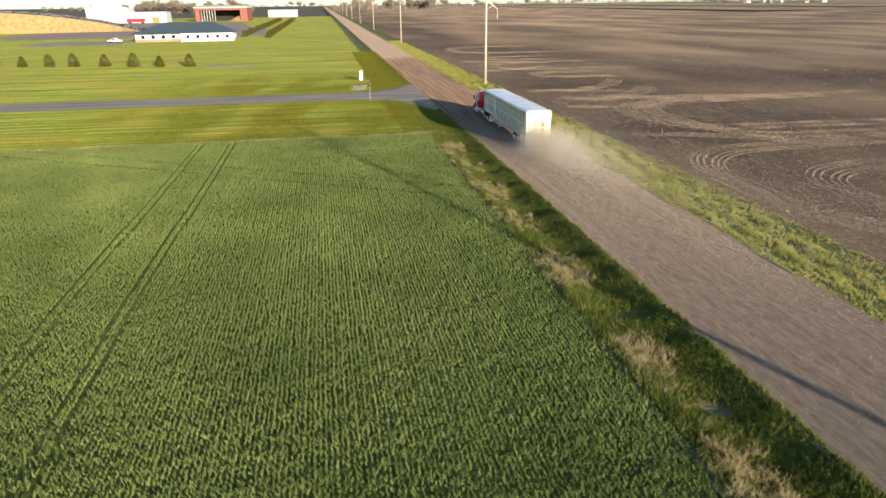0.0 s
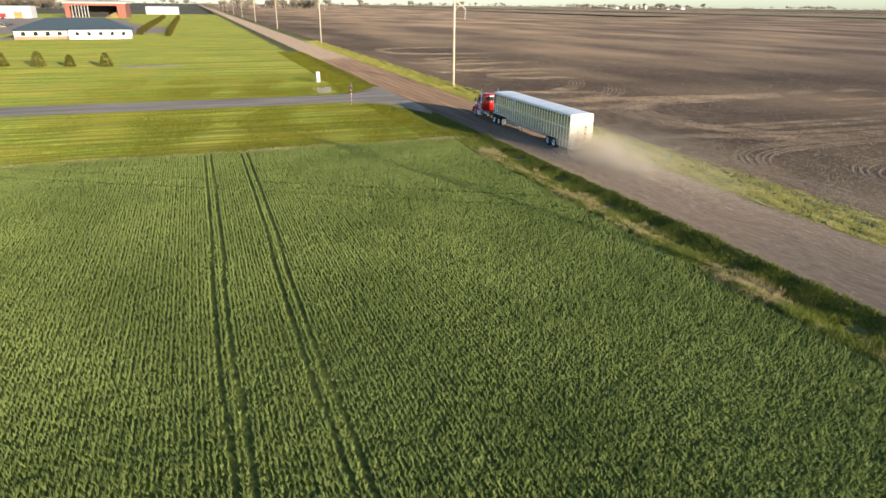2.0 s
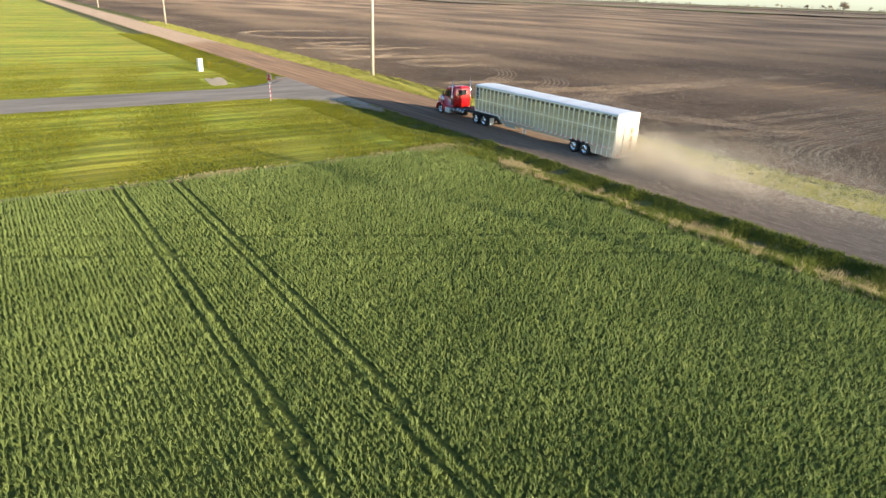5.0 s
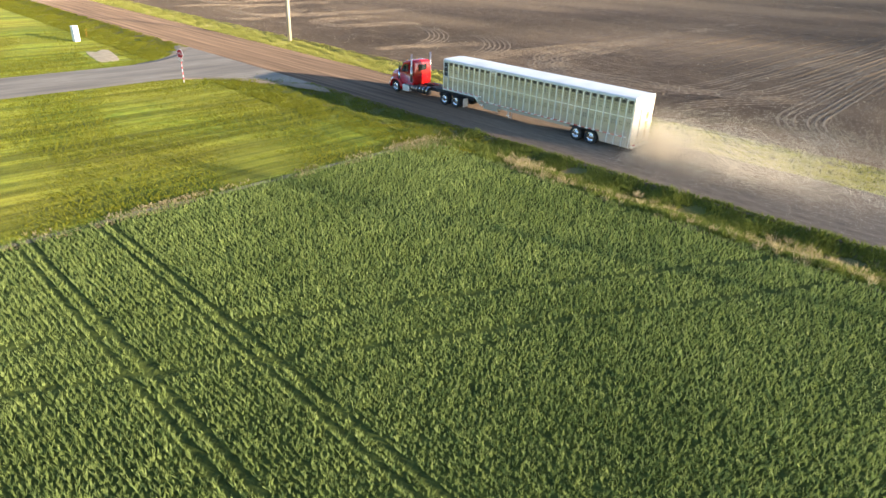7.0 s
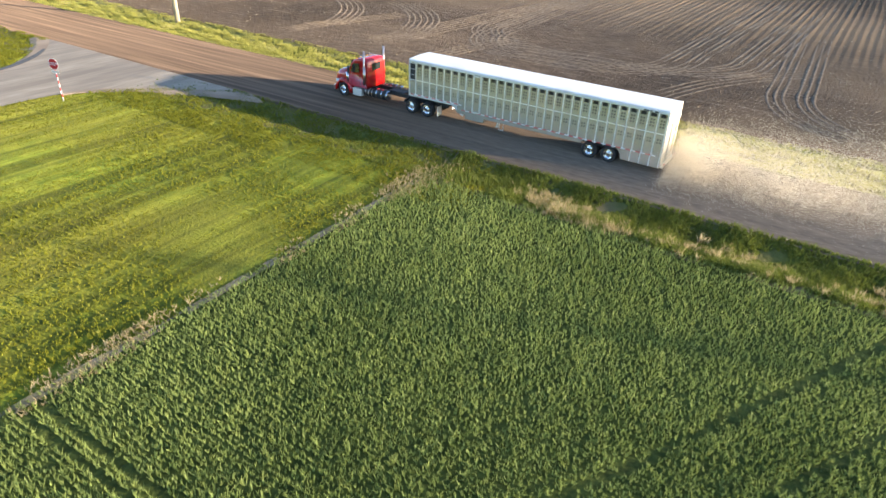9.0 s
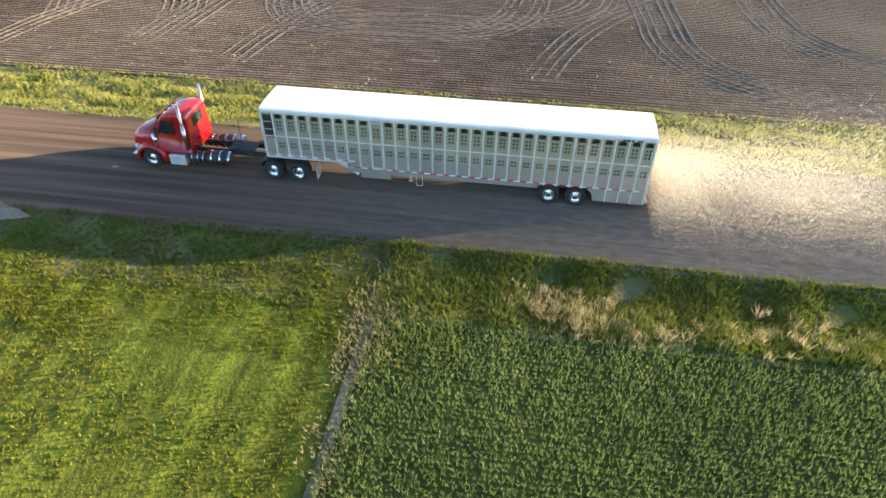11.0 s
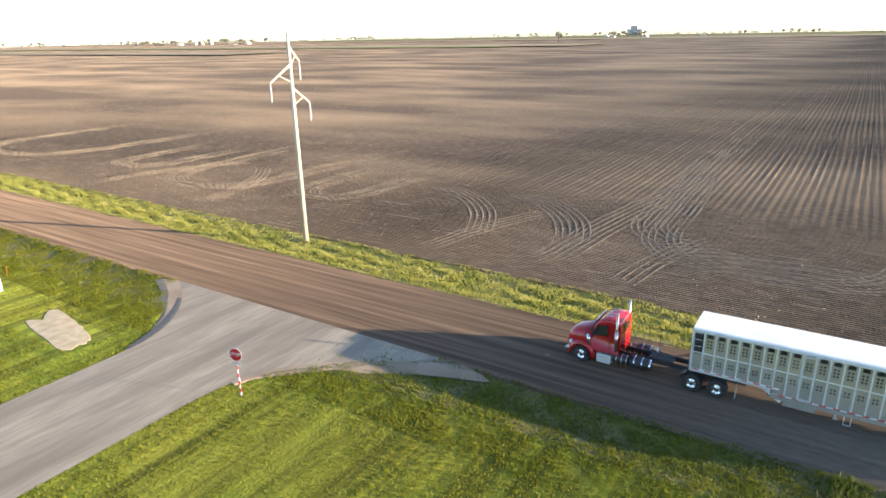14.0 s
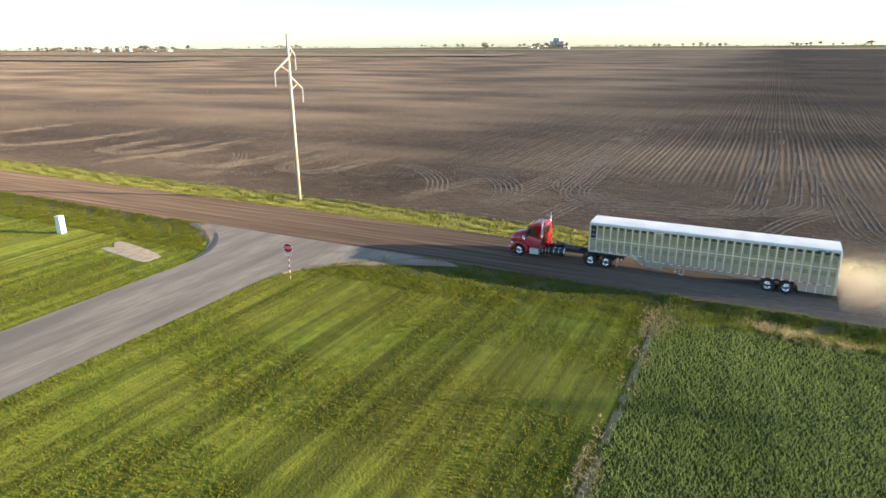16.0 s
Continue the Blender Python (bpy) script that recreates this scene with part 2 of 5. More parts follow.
M_GRASS = leafy("verge_grass", (0.24, 0.245, 0.046), (0.54, 0.495, 0.13), scale=0.35, c3=(0.56, 0.48, 0.27), thin=0.4)
M_DGRASS = leafy("ditch_grass", (0.085, 0.115, 0.02), (0.22, 0.25, 0.045), scale=0.4)
M_DRY = leafy("dry_grass", (0.3, 0.235, 0.12), (0.58, 0.47, 0.26), scale=0.6)
M_LGRASS = leafy("lawn_blades", (0.15, 0.163, 0.011), (0.245, 0.236, 0.019), scale=0.25, thin=0.42)
M_STUB = surf("straw_bits", (0.3, 0.24, 0.16), (0.45, 0.38, 0.27), scale=2, rough=0.9)
M_CLOD = surf("soil_ridge", (0.14, 0.104, 0.073), (0.26, 0.2, 0.143), scale=2.0, rough=0.95, spec=0.1, matte=1.0, bump=0.8, bump_scale=5, bump_dist=0.05)
M_DUST = leafy("dust_grain", (0.8, 0.71, 0.56), (0.88, 0.8, 0.66), scale=0.5, thin=0.6)
M_ALU = surf("trailer_aluminium", (0.74, 0.71, 0.62), (0.86, 0.83, 0.74), scale=1.5, rough=0.27, metal=0.72, bump=0.12, bump_scale=2.2, rnd=0.09)
M_POST = surf("bare_aluminium", (0.74, 0.74, 0.7), (0.82, 0.82, 0.78), scale=3, rough=0.35, metal=0.4)
M_WHITE = surf("white_sheet", (0.84, 0.84, 0.83), (0.88, 0.88, 0.87), scale=0.8, rough=0.45, c3=(0.74, 0.73, 0.7), scale3=0.5, spec=0.4)
M_REAR = surf("rear_panel", (0.5, 0.47, 0.4), (0.58, 0.55, 0.47), scale=1.2, rough=0.5, c3=(0.44, 0.4, 0.33), scale3=1.5)
# near-black: the shade inside trailer and shed is put into the colour
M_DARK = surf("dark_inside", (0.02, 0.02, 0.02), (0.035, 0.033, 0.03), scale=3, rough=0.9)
M_RED = surf("red_paint", (0.44, 0.006, 0.01), (0.52, 0.01, 0.014), scale=1.2, rough=0.25, coat=0.6, c3=(0.42, 0.02, 0.012), scale3=1.0)
# brownish tint: the red reflection in the stacks is put into the metal colour
M_STACK = surf("heat_stained_chrome", (0.5, 0.4, 0.35), (0.66, 0.57, 0.52), scale=2, rough=0.28, metal=1.0)
M_CHROME = surf("chrome", (0.75, 0.76, 0.78), (0.82, 0.82, 0.83), scale=4, rough=0.12, metal=1.0)
M_TYRE = surf("tyre_rubber", (0.02, 0.02, 0.021), (0.045, 0.042, 0.038), scale=6, rough=0.85, bump=0.2)
M_BLACK = surf("black_steel", (0.018, 0.018, 0.019), (0.04, 0.038, 0.035), scale=5, rough=0.6)
M_GLASS = surf("tinted_glass", (0.015, 0.02, 0.022), (0.025, 0.03, 0.032), scale=2, rough=0.06, spec=0.8)
M_TAPE_R = surf("red_tape", (0.5, 0.02, 0.03), (0.55, 0.03, 0.04), rough=0.4)
M_TAPE_W = surf("white_tape", (0.8, 0.8, 0.8), (0.85, 0.85, 0.85), rough=0.4)
M_AMBER = surf("amber_lens", (0.7, 0.25, 0.02), (0.8, 0.3, 0.03), rough=0.2)
M_STEEL = surf("weathered_pole", (0.5, 0.44, 0.33), (0.6, 0.54, 0.42), scale=1.5, rough=0.6, c3=(0.42, 0.36, 0.27), scale3=0.4, bump=0.1)
M_INSUL = surf("insulator_grey", (0.55, 0.56, 0.57), (0.65, 0.66, 0.67), rough=0.3)
M_SIGN = surf("sign_red", (0.45, 0.01, 0.015), (0.5, 0.015, 0.02), rough=0.4)
# distance haze and a lifted shade side are put into this pale twig colour
M_TREE = leafy("tree_twigs", (0.24, 0.2, 0.15), (0.38, 0.33, 0.25), scale=0.05)
# golden tone: the low sun's warmth is put into the leaf colour
M_CEDAR = leafy("evergreen_leaf", (0.07, 0.07, 0.012), (0.2, 0.16, 0.025), scale=0.6)
M_BARK = surf("bark", (0.07, 0.055, 0.04), (0.13, 0.105, 0.08), scale=5, rough=0.95, bump=0.5)
M_WALLW = surf("white_siding", (0.62, 0.62, 0.61), (0.7, 0.7, 0.69), scale=1, rough=0.6, stretch=(0.2, 0.2, 6))
M_ROOFB = surf("slate_blue_roof", (0.05, 0.072, 0.085), (0.075, 0.1, 0.115), scale=0.8, rough=0.5, stretch=(6, 1, 1))
M_RUST = surf("red_brown_siding", (0.22, 0.075, 0.05), (0.3, 0.11, 0.075), scale=0.8, rough=0.7, stretch=(4, 4, 0.3))
M_STRAW = surf("straw_stack", (0.27, 0.18, 0.07), (0.38, 0.27, 0.12), scale=0.5, rough=0.95, bump=0.6, bump_scale=3, bump_dist=0.2)
M_CONC = surf("pale_concrete", (0.5, 0.47, 0.42), (0.6, 0.57, 0.5), scale=0.5, rough=0.9)
M_GREY = surf("gravel_yard", (0.26, 0.185, 0.125), (0.35, 0.26, 0.18), scale=0.3, rough=0.95)
M_HEAD = surf("lamp_lens", (0.75, 0.77, 0.8), (0.8, 0.82, 0.84), rough=0.1)


# ---- mesh helpers ----
def link(name, bm, mat, parent=None, label="", smooth=False):
    me = bpy.data.meshes.new(name)
    bmesh.ops.recalc_face_normals(bm, faces=bm.faces[:])
    bm.to_mesh(me)
    bm.free()
    if smooth:
        me.polygons.foreach_set("use_smooth", [True] * len(me.polygons))
    me.materials.append(mat)
    ob = new(name, me)
    if parent:
        ob.parent = parent
    if label:
        ob["label"] = label
    return ob


def part(name, bm, mat, parent, label="", smooth=False):
    return link(name, bm, mat, parent, label, smooth)


def again(ob, m, parent):
    """Another object on the same mesh."""
    o = new(ob.name.split(".")[0], ob.data)
    o.parent = parent
    o.matrix_basis = m
    return o


def thing(name, label, category, m=None, group=""):
    ob = new(name)
    ob.empty_display_size = 0.3
    if m is not None:
        ob.matrix_basis = m
    return tagged(ob, label, category, group)


def box(bm, x0, x1, y0, y1, z0, z1, bevel=0.0):
    r = bmesh.ops.create_cube(bm, size=1.0, matrix=Matrix.Translation(((x0 + x1) / 2, (y0 + y1) / 2, (z0 + z1) / 2)) @ Matrix.Diagonal((x1 - x0, y1 - y0, z1 - z0, 1)))
    if bevel:
        ed = list({e for v in r["verts"] for e in v.link_edges})
        bmesh.ops.bevel(bm, geom=ed, offset=bevel, segments=2, profile=0.5, affect="EDGES")
    return bm


def B(x0, x1, y0, y1, z0, z1, bevel=0.0):
    return box(bmesh.new(), x0, x1, y0, y1, z0, z1, bevel)


def tube(bm, a, b, r0, r1=None, seg=12):
    a, b = Vector(a), Vector(b)
    d = b - a
    bmesh.ops.create_cone(bm, cap_ends=True, segments=seg, radius1=r0, radius2=r0 if r1 is None else r1, depth=d.length, matrix=Matrix.Translation((a + b) / 2) @ d.to_track_quat("Z", "Y").to_matrix().to_4x4())
    return bm


def T(a, b, r0, r1=None, seg=12):
    return tube(bmesh.new(), a, b, r0, r1, seg)


def prism(pts, x0, x1, bevel=0.0):
    """A solid whose (y, z) outline runs from x0 to x1."""
    bm = bmesh.new()
    a = [bm.verts.new((x0, y, z)) for y, z in pts]
    b = [bm.verts.new((x1, y, z)) for y, z in pts]
    bm.faces.new(a)
    bm.faces.new(b[::-1])
    n = len(pts)
    for i in range(n):
        bm.faces.new((a[i], a[(i + 1) % n], b[(i + 1) % n], b[i]))
    if bevel:
        bmesh.ops.bevel(bm, geom=bm.edges[:], offset=bevel, segments=2, profile=0.5, affect="EDGES")
    return bm


def raw(name, verts, faces, mat, label="", category="", kind="stuff", parent=None):
    """A large mesh from arrays."""
    me = bpy.data.meshes.new(name)
    v, f = np.asarray(verts, np.float32), np.asarray(faces, np.int32)
    k = f.shape[1]
    me.vertices.add(len(v))
    me.vertices.foreach_set("co", v.ravel())
    me.loops.add(f.size)
    me.loops.foreach_set("vertex_index", f.ravel())
    me.polygons.add(len(f))
    me.polygons.foreach_set("loop_start", np.arange(0, f.size, k, dtype=np.int32))
    me.update(calc_edges=True)
    me.materials.append(mat)
    ob = new(name, me)
    if parent:
        ob.parent = parent
    return tagged(ob, label, category, "", kind)


rng = np.random.default_rng(7)


def tufts(px, py, pz, height, width, blades=4, lean=0.45):
    """Tufts of pointed blades at the given places: arrays of corners and triangles."""
    n = len(px)
    px, py, pz = (np.repeat(a, blades) for a in (px, py, np.broadcast_to(pz, n)))
    h = np.repeat(np.broadcast_to(height, n), blades) * rng.uniform(0.65, 1.15, n * blades)
    w = np.repeat(np.broadcast_to(width, n), blades) * rng.uniform(0.7, 1.3, n * blades)
    a, q = rng.uniform(0, 2 * np.pi, (2, n * blades))
    out = rng.uniform(0.1, lean, n * blades) * h
    ox, oy = rng.normal(0, 0.35, (2, n * blades)) * w
    base = np.stack([px + ox, py + oy, pz], 1)
    side = np.stack([np.cos(a), np.sin(a), 0 * a], 1) * (w / 2)[:, None]
    tip = base + np.stack([np.cos(q) * out, np.sin(q) * out, h], 1)
    v = np.stack([base - side, base + side, tip], 1).reshape(-1, 3)
    return v, np.arange(len(v)).reshape(-1, 3)


def wave2(x, y, s, seed=0.0):
    """A cheap smooth field of values between about -1 and 1."""
    r = np.random.default_rng(int(seed * 10) + 3)
    t = 0
    for _ in range(5):
        a, b, c = r.uniform(0, 2 * np.pi), r.uniform(0.6, 1.7) / s, r.uniform(0, 6.3)
        t = t + np.sin((x * np.cos(a) + y * np.sin(a)) * b * 2 * np.pi + c)
    return t / 3.2


def sheet(name, xs, ys, zf, mat, label, category, kind="structure"):
    """A ground sheet on the grid of xs and ys, with height zf(x, y)."""
    X, Y = np.meshgrid(np.asarray(xs, float), np.asarray(ys, float))
    Z = zf(X, Y) + 0 * X
    nx, ny = len(xs), len(ys)
    i = np.arange(ny - 1)[:, None] * nx + np.arange(nx - 1)[None, :]
    f = np.stack([i, i + 1, i + nx + 1, i + nx], -1).reshape(-1, 4)
    ob = raw(name, np.stack([X, Y, Z], -1).reshape(-1, 3), f, mat, label, category, kind)
    ob.data.polygons.foreach_set("use_smooth", [True] * len(ob.data.polygons))
    return ob


# ---- the ground ----
ROAD_L, ROAD_R, STRIP_R = -5.3, 3.7, 9.9
CROP_R, CROP_END = -9.6, 11.0
SIDE0, SIDE1 = 41.2, 50.2      # the side road runs between these, at right angles to the main road


def road_z(x, y):
    return 0.06 - 0.0035 * (x + 0.8) ** 2


def verge_l(x, y):
    k = np.clip((x - CROP_R) / (ROAD_L - CROP_R), 0, 1)
    deep = (0.2 + 0.22 * np.clip((16 - y) / 20, 0, 1)) * np.clip((np.abs(y - (SIDE0 + SIDE1) / 2) - 10) / 8, 0.1, 1)
    return -0.03 - deep * np.sin(np.pi * k) ** 1.3 + 0.03 * wave2(x, y, 2.2, 1)


def verge_r(x, y):
    k = np.clip((x - ROAD_R) / (STRIP_R - ROAD_R), 0, 1)
    return -0.02 - 0.28 * np.sin(np.pi * k) + 0.05 * wave2(x, y, 2.5, 2)


def plough_z(x, y):
    d = np.maximum(x - STRIP_R, 0)
    return -0.02 + 0.05 * wave2(x, y, 9, 4) * np.clip(d / 6, 0, 1) + 0.7 * wave2(x, y, 230, 5) * np.clip((d - 60) / 200, 0, 1)


far = 4700.0
r_ = np.concatenate([[-far, -2500, -1200], np.linspace(-600, 1000, 17), [2500, far]])
ground = sheet("ground", r_, r_, lambda x, y: -1.6 + 0 * x, M_FAR, "wide flat farmland in brown and dull green fields reaching the horizon", "farmland")
ys_fine = np.arange(-130, 262, 2.0)
ys_long = np.concatenate([ys_fine, np.arange(270, 700, 30), [900, 1300, 2000, 3200, far]])
ys_back = np.concatenate([[-1500, -700, -400, -250, -180], ys_long])
road = sheet("road", np.linspace(ROAD_L - 0.3, ROAD_R + 0.3, 13), ys_back, road_z, M_ROAD, "straight gravel road, pale grey turning reddish brown, with worn wheel tracks", "gravel road")
sheet("verge_left", np.linspace(CROP_R - 0.6, ROAD_L + 0.05, 14), ys_back, verge_l, M_DITCH, "shallow roadside ditch with rough grass and bare earth", "ditch")
sheet("verge_right", np.linspace(ROAD_R - 0.05, STRIP_R + 0.05, 14), ys_back, verge_r, M_VERGE, "rough grass strip beside the gravel road", "grass verge")
xs_p = np.concatenate([np.arange(STRIP_R - 0.3, 60, 1.0), np.arange(60, 240, 10.0), np.arange(240, 900, 40), [1200, 1800, 2600, 3600, far]])
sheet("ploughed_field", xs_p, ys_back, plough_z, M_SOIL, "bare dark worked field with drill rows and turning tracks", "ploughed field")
sheet("crop_field", np.concatenate([[-700, -400, -250, -180], np.arange(-140, CROP_R - 0.4, 2.0), [CROP_R - 0.4]]), np.concatenate([[-1200, -500, -200], np.arange(-120, CROP_END - 1, 3.0), [CROP_END]]), lambda x, y: -0.02 + 0.04 * wave2(x, y, 14, 6), M_CROPG, "dark ground under the young cereal crop", "crop ground")
sheet("lawn", np.concatenate([[-500, -350, -250, -180], np.arange(-140, CROP_R, 2.0), [CROP_R + 0.02]]), np.concatenate([[CROP_END], np.arange(12, 200, 3.0), [230, 300, 420, 600, 760]]), lambda x, y: -0.03 + 0.06 * wave2(x, y, 11, 7) * np.clip((-9 - x) / 4, 0, 1) * np.clip((np.abs(y - 45.7) - 6) / 5, 0, 1), M_LAWN, "wide mown lawn, yellowish green with cutting stripes", "lawn")


M_TAN = surf("tan_stubble", (0.3, 0.23, 0.14), (0.4, 0.31, 0.2), scale=0.02, rough=0.95, spec=0.1, stretch=(1, 0.2, 1))
M_GREENF = surf("far_green", (0.17, 0.19, 0.05), (0.24, 0.25, 0.08), scale=0.02, rough=0.95, spec=0.1)
for nm, x0, x1, y0, y1, m_, lab in (("stubble_field", 930, 1120, 400, 4200, M_TAN, "far tan stubble field"), ("stubble_field", 1900, 2500, -900, 4200, M_TAN, "far tan stubble field"), ("grass_field", 860, 925, 500, 4200, M_GREENF, "far green field strip"), ("grass_field", 2700, 3300, -1200, 3000, M_GREENF, "far green field strip"), ("stubble_field", 520, 640, 700, 3500, M_TAN, "far tan stubble field")):
    sheet(nm, np.linspace(x0, x1, 6), np.linspace(y0, y1, 12), lambda x, y: 1.15 + 0 * x, m_, lab, "far field")


def side_road():
    """The asphalt side road, with its flared mouth where it meets the gravel."""
    bm = bmesh.new()
    left, right = [], []
    c0, c1 = SIDE0, SIDE1
    for x in [-400, -250, -150, -100, -70] + list(np.arange(-60, -18, 3.0)) + list(np.arange(-18, -4.4, 0.8)):
        k = max(0.0, (x + 17) / 12.5)
        fl = 13.0 * k ** 2.6
        right.append((x, c0 - fl, 0))
        left.append((x, c1 + fl * 0.75, 0))
    for (a, b, _), (c, d, _) in zip(right, left):
        z = 0.02
        n = 7
        for i in range(n):
            bm.verts.new((a, b + (d - b) * i / (n - 1), z - 0.03 * abs(i / (n - 1) - 0.5)))
    bm.verts.ensure_lookup_table()
    n = 7
    for j in range(len(right) - 1):
        for i in range(n - 1):
            k = j * n + i
            bm.faces.new([bm.verts[q] for q in (k, k + n, k + n + 1, k + 1)])
    ob = link("side_road", bm, M_PAVE)
    for edge, out, nm in ((left, 1, "shoulder"), (right, -1, "shoulder")):
        sh = bmesh.new()
        prev = None
        for x, y, _ in edge:
            if x < -14.5:
                continue
            w = 0.1 + 1.9 * max(0.0, (x + 15) / 10) + 0.1 * math.sin(x * 2.1)
            pr = [sh.verts.new((x, y - out * 0.25, 0.026)), sh.verts.new((x - 0.25 * w, y + out * w * 0.6, 0.03)), sh.verts.new((x - 0.4 * w, y + out * w, -0.06))]
            if prev:
                for i in range(2):
                    sh.faces.new((prev[i], pr[i], pr[i + 1], prev[i + 1]))
            prev = pr
        tagged(link(nm, sh, M_GREY), "loose tan gravel shoulder beside the asphalt", "shoulder", "", "structure")
    # dark strip along the asphalt edge, with the edge's cast shadow as colour
    lip = bmesh.new()
    prev = None
    for x, y, _ in left:
        if not -15.5 < x < -7.0:
            continue
        w = 0.42 * math.sin(math.pi * (x + 15.6) / 8.7) + 0.05
        pr = [lip.verts.new((x + 0.1, y - 0.12, 0.03)), lip.verts.new((x, y, 0.045)), lip.verts.new((x - 0.3 * w, y + w, 0.04)), lip.verts.new((x - 0.35 * w, y + w + 0.1, -0.02))]
        if prev:
            for i in range(3):
                lip.faces.new((prev[i], pr[i], pr[i + 1], prev[i + 1]))
        prev = pr
    tagged(link("asphalt_lip", lip, M_LIP_SHADOW), "dark strip curving round the road mouth: broken asphalt edge and its painted shadow", "asphalt edge", "", "structure")
    return tagged(ob, "pale worn asphalt side road with a flared mouth", "side road", "", "structure")


side_road()


# ---- the lorry ----
def wheel_mesh():
    """Tyre, rim and hub pieces of one wheel, centred on its hub, facing -x."""
    ty = bmesh.new()
    prof = [(0.30, -0.10), (0.46, -0.135), (0.50, -0.10), (0.515, 0.0), (0.50, 0.10), (0.46, 0.135), (0.30, 0.10)]
    n = 28
    ring = [[ty.verts.new((x, r * math.cos(2 * math.pi * i / n), r * math.sin(2 * math.pi * i / n))) for r, x in prof] for i in range(n)]
    for i in range(n):
        a, b = ring[i], ring[(i + 1) % n]
        for j in range(len(prof) - 1):
            ty.faces.new((a[j], a[j + 1], b[j + 1], b[j]))
        ty.faces.new((a[-1], a[0], b[0], b[-1]))
    rim = bmesh.new()
    prof = [(0.31, -0.12), (0.285, -0.125), (0.265, -0.06), (0.20, -0.035), (0.13, -0.06), (0.11, -0.15), (0.0, -0.16)]
    ring = [[rim.verts.new((x, r * math.cos(2 * math.pi * i / n), r * math.sin(2 * math.pi * i / n))) for r, x in prof[:-1]] for i in range(n)]
    for i in range(n):
        a, b = ring[i], ring[(i + 1) % n]
        for j in range(len(prof) - 2):
            rim.faces.new((a[j], a[j + 1], b[j + 1], b[j]))
    rim.faces.new([r[-1] for r in ring])
    for i in range(10):
        a = 2 * math.pi * i / 10
        tube(rim, (-0.05, 0.165 * math.cos(a), 0.165 * math.sin(a)), (-0.075, 0.165 * math.cos(a), 0.165 * math.sin(a)), 0.016, seg=6)
    hole = T((-0.05, 0.235, 0), (-0.062, 0.235, 0), 0.024, seg=8)
    return ty, rim, hole


WHEEL = {}


def wheel(parent, x, y, side):
    """A wheel with tyre and polished rim; side -1 faces left, 1 faces right."""
    rot = 0 if side < 0 else 180
    m = pose(x, y, 0.52 + 0.05, 0, 0, rot)
    if not WHEEL:
        ty, rim, hole = wheel_mesh()
        t = part("tyre", ty, M_TYRE, parent, "", True)
        t.name = "wheel"
        r = part("rim", rim, M_CHROME, t, "polished alloy rim", False)
        h = part("hand_hole", hole, M_BLACK, t)
        t.matrix_basis = m
        WHEEL.update(t=t, r=r, h=h)
        start = 1
    else:
        t = again(WHEEL["t"], m, parent)
        t.name = "wheel"
        again(WHEEL["r"], Matrix(), t).name = "rim"
        start = 0
    if abs(x) > 1:
        for i in range(start, 10):
            again(WHEEL["h"], pose(0, 0, 0, 36 * i, 0, 0), t).name = "hand_hole"
    return t


LEN, HW, TOP = 18.15, 1.3, 3.95
POST_DX = LEN / 31


def side_panel(z0, z1, w, holes=True, top=True):
    """One pressed side panel, w wide, with its vent holes cut through."""
    hs = []
    if holes:
        if top:
            hs += [(0.13, 0.46, 3.48, 3.63), (0.155, 0.435, 3.63, 3.68), (0.2, 0.39, 3.68, 3.71)]
        for zc in (3.30, 3.12, 2.94):
            hs += [(0.17, 0.27, zc - 0.055, zc + 0.055), (0.33, 0.43, zc - 0.055, zc + 0.055)]
        for zc in (2.18, 2.0):
            hs += [(0.17, 0.27, zc - 0.055, zc + 0.055), (0.33, 0.43, zc - 0.055, zc + 0.055)]
    k = w / 0.585
    us = sorted({0.0, 0.585} | {h[0] for h in hs} | {h[1] for h in hs})
    vs = sorted({z0, z1} | {h[2] for h in hs} | {h[3] for h in hs})
    bm = bmesh.new()
    g = [[bm.verts.new((0, u * k, v)) for v in vs] for u in us]
    for i in range(len(us) - 1):
        for j in range(len(vs) - 1):
            cu, cv = (us[i] + us[i + 1]) / 2, (vs[j] + vs[j + 1]) / 2
            if any(h[0] < cu < h[1] and h[2] < cv < h[3] for h in hs):
                continue
            bm.faces.new((g[i][j], g[i + 1][j], g[i + 1][j + 1], g[i][j + 1]))
    loose = [v for v in bm.verts if not v.link_faces]
    bmesh.ops.delete(bm, geom=loose, context="VERTS")
    bmesh.ops.solidify(bm, geom=bm.faces[:], thickness=0.025)
    return bm


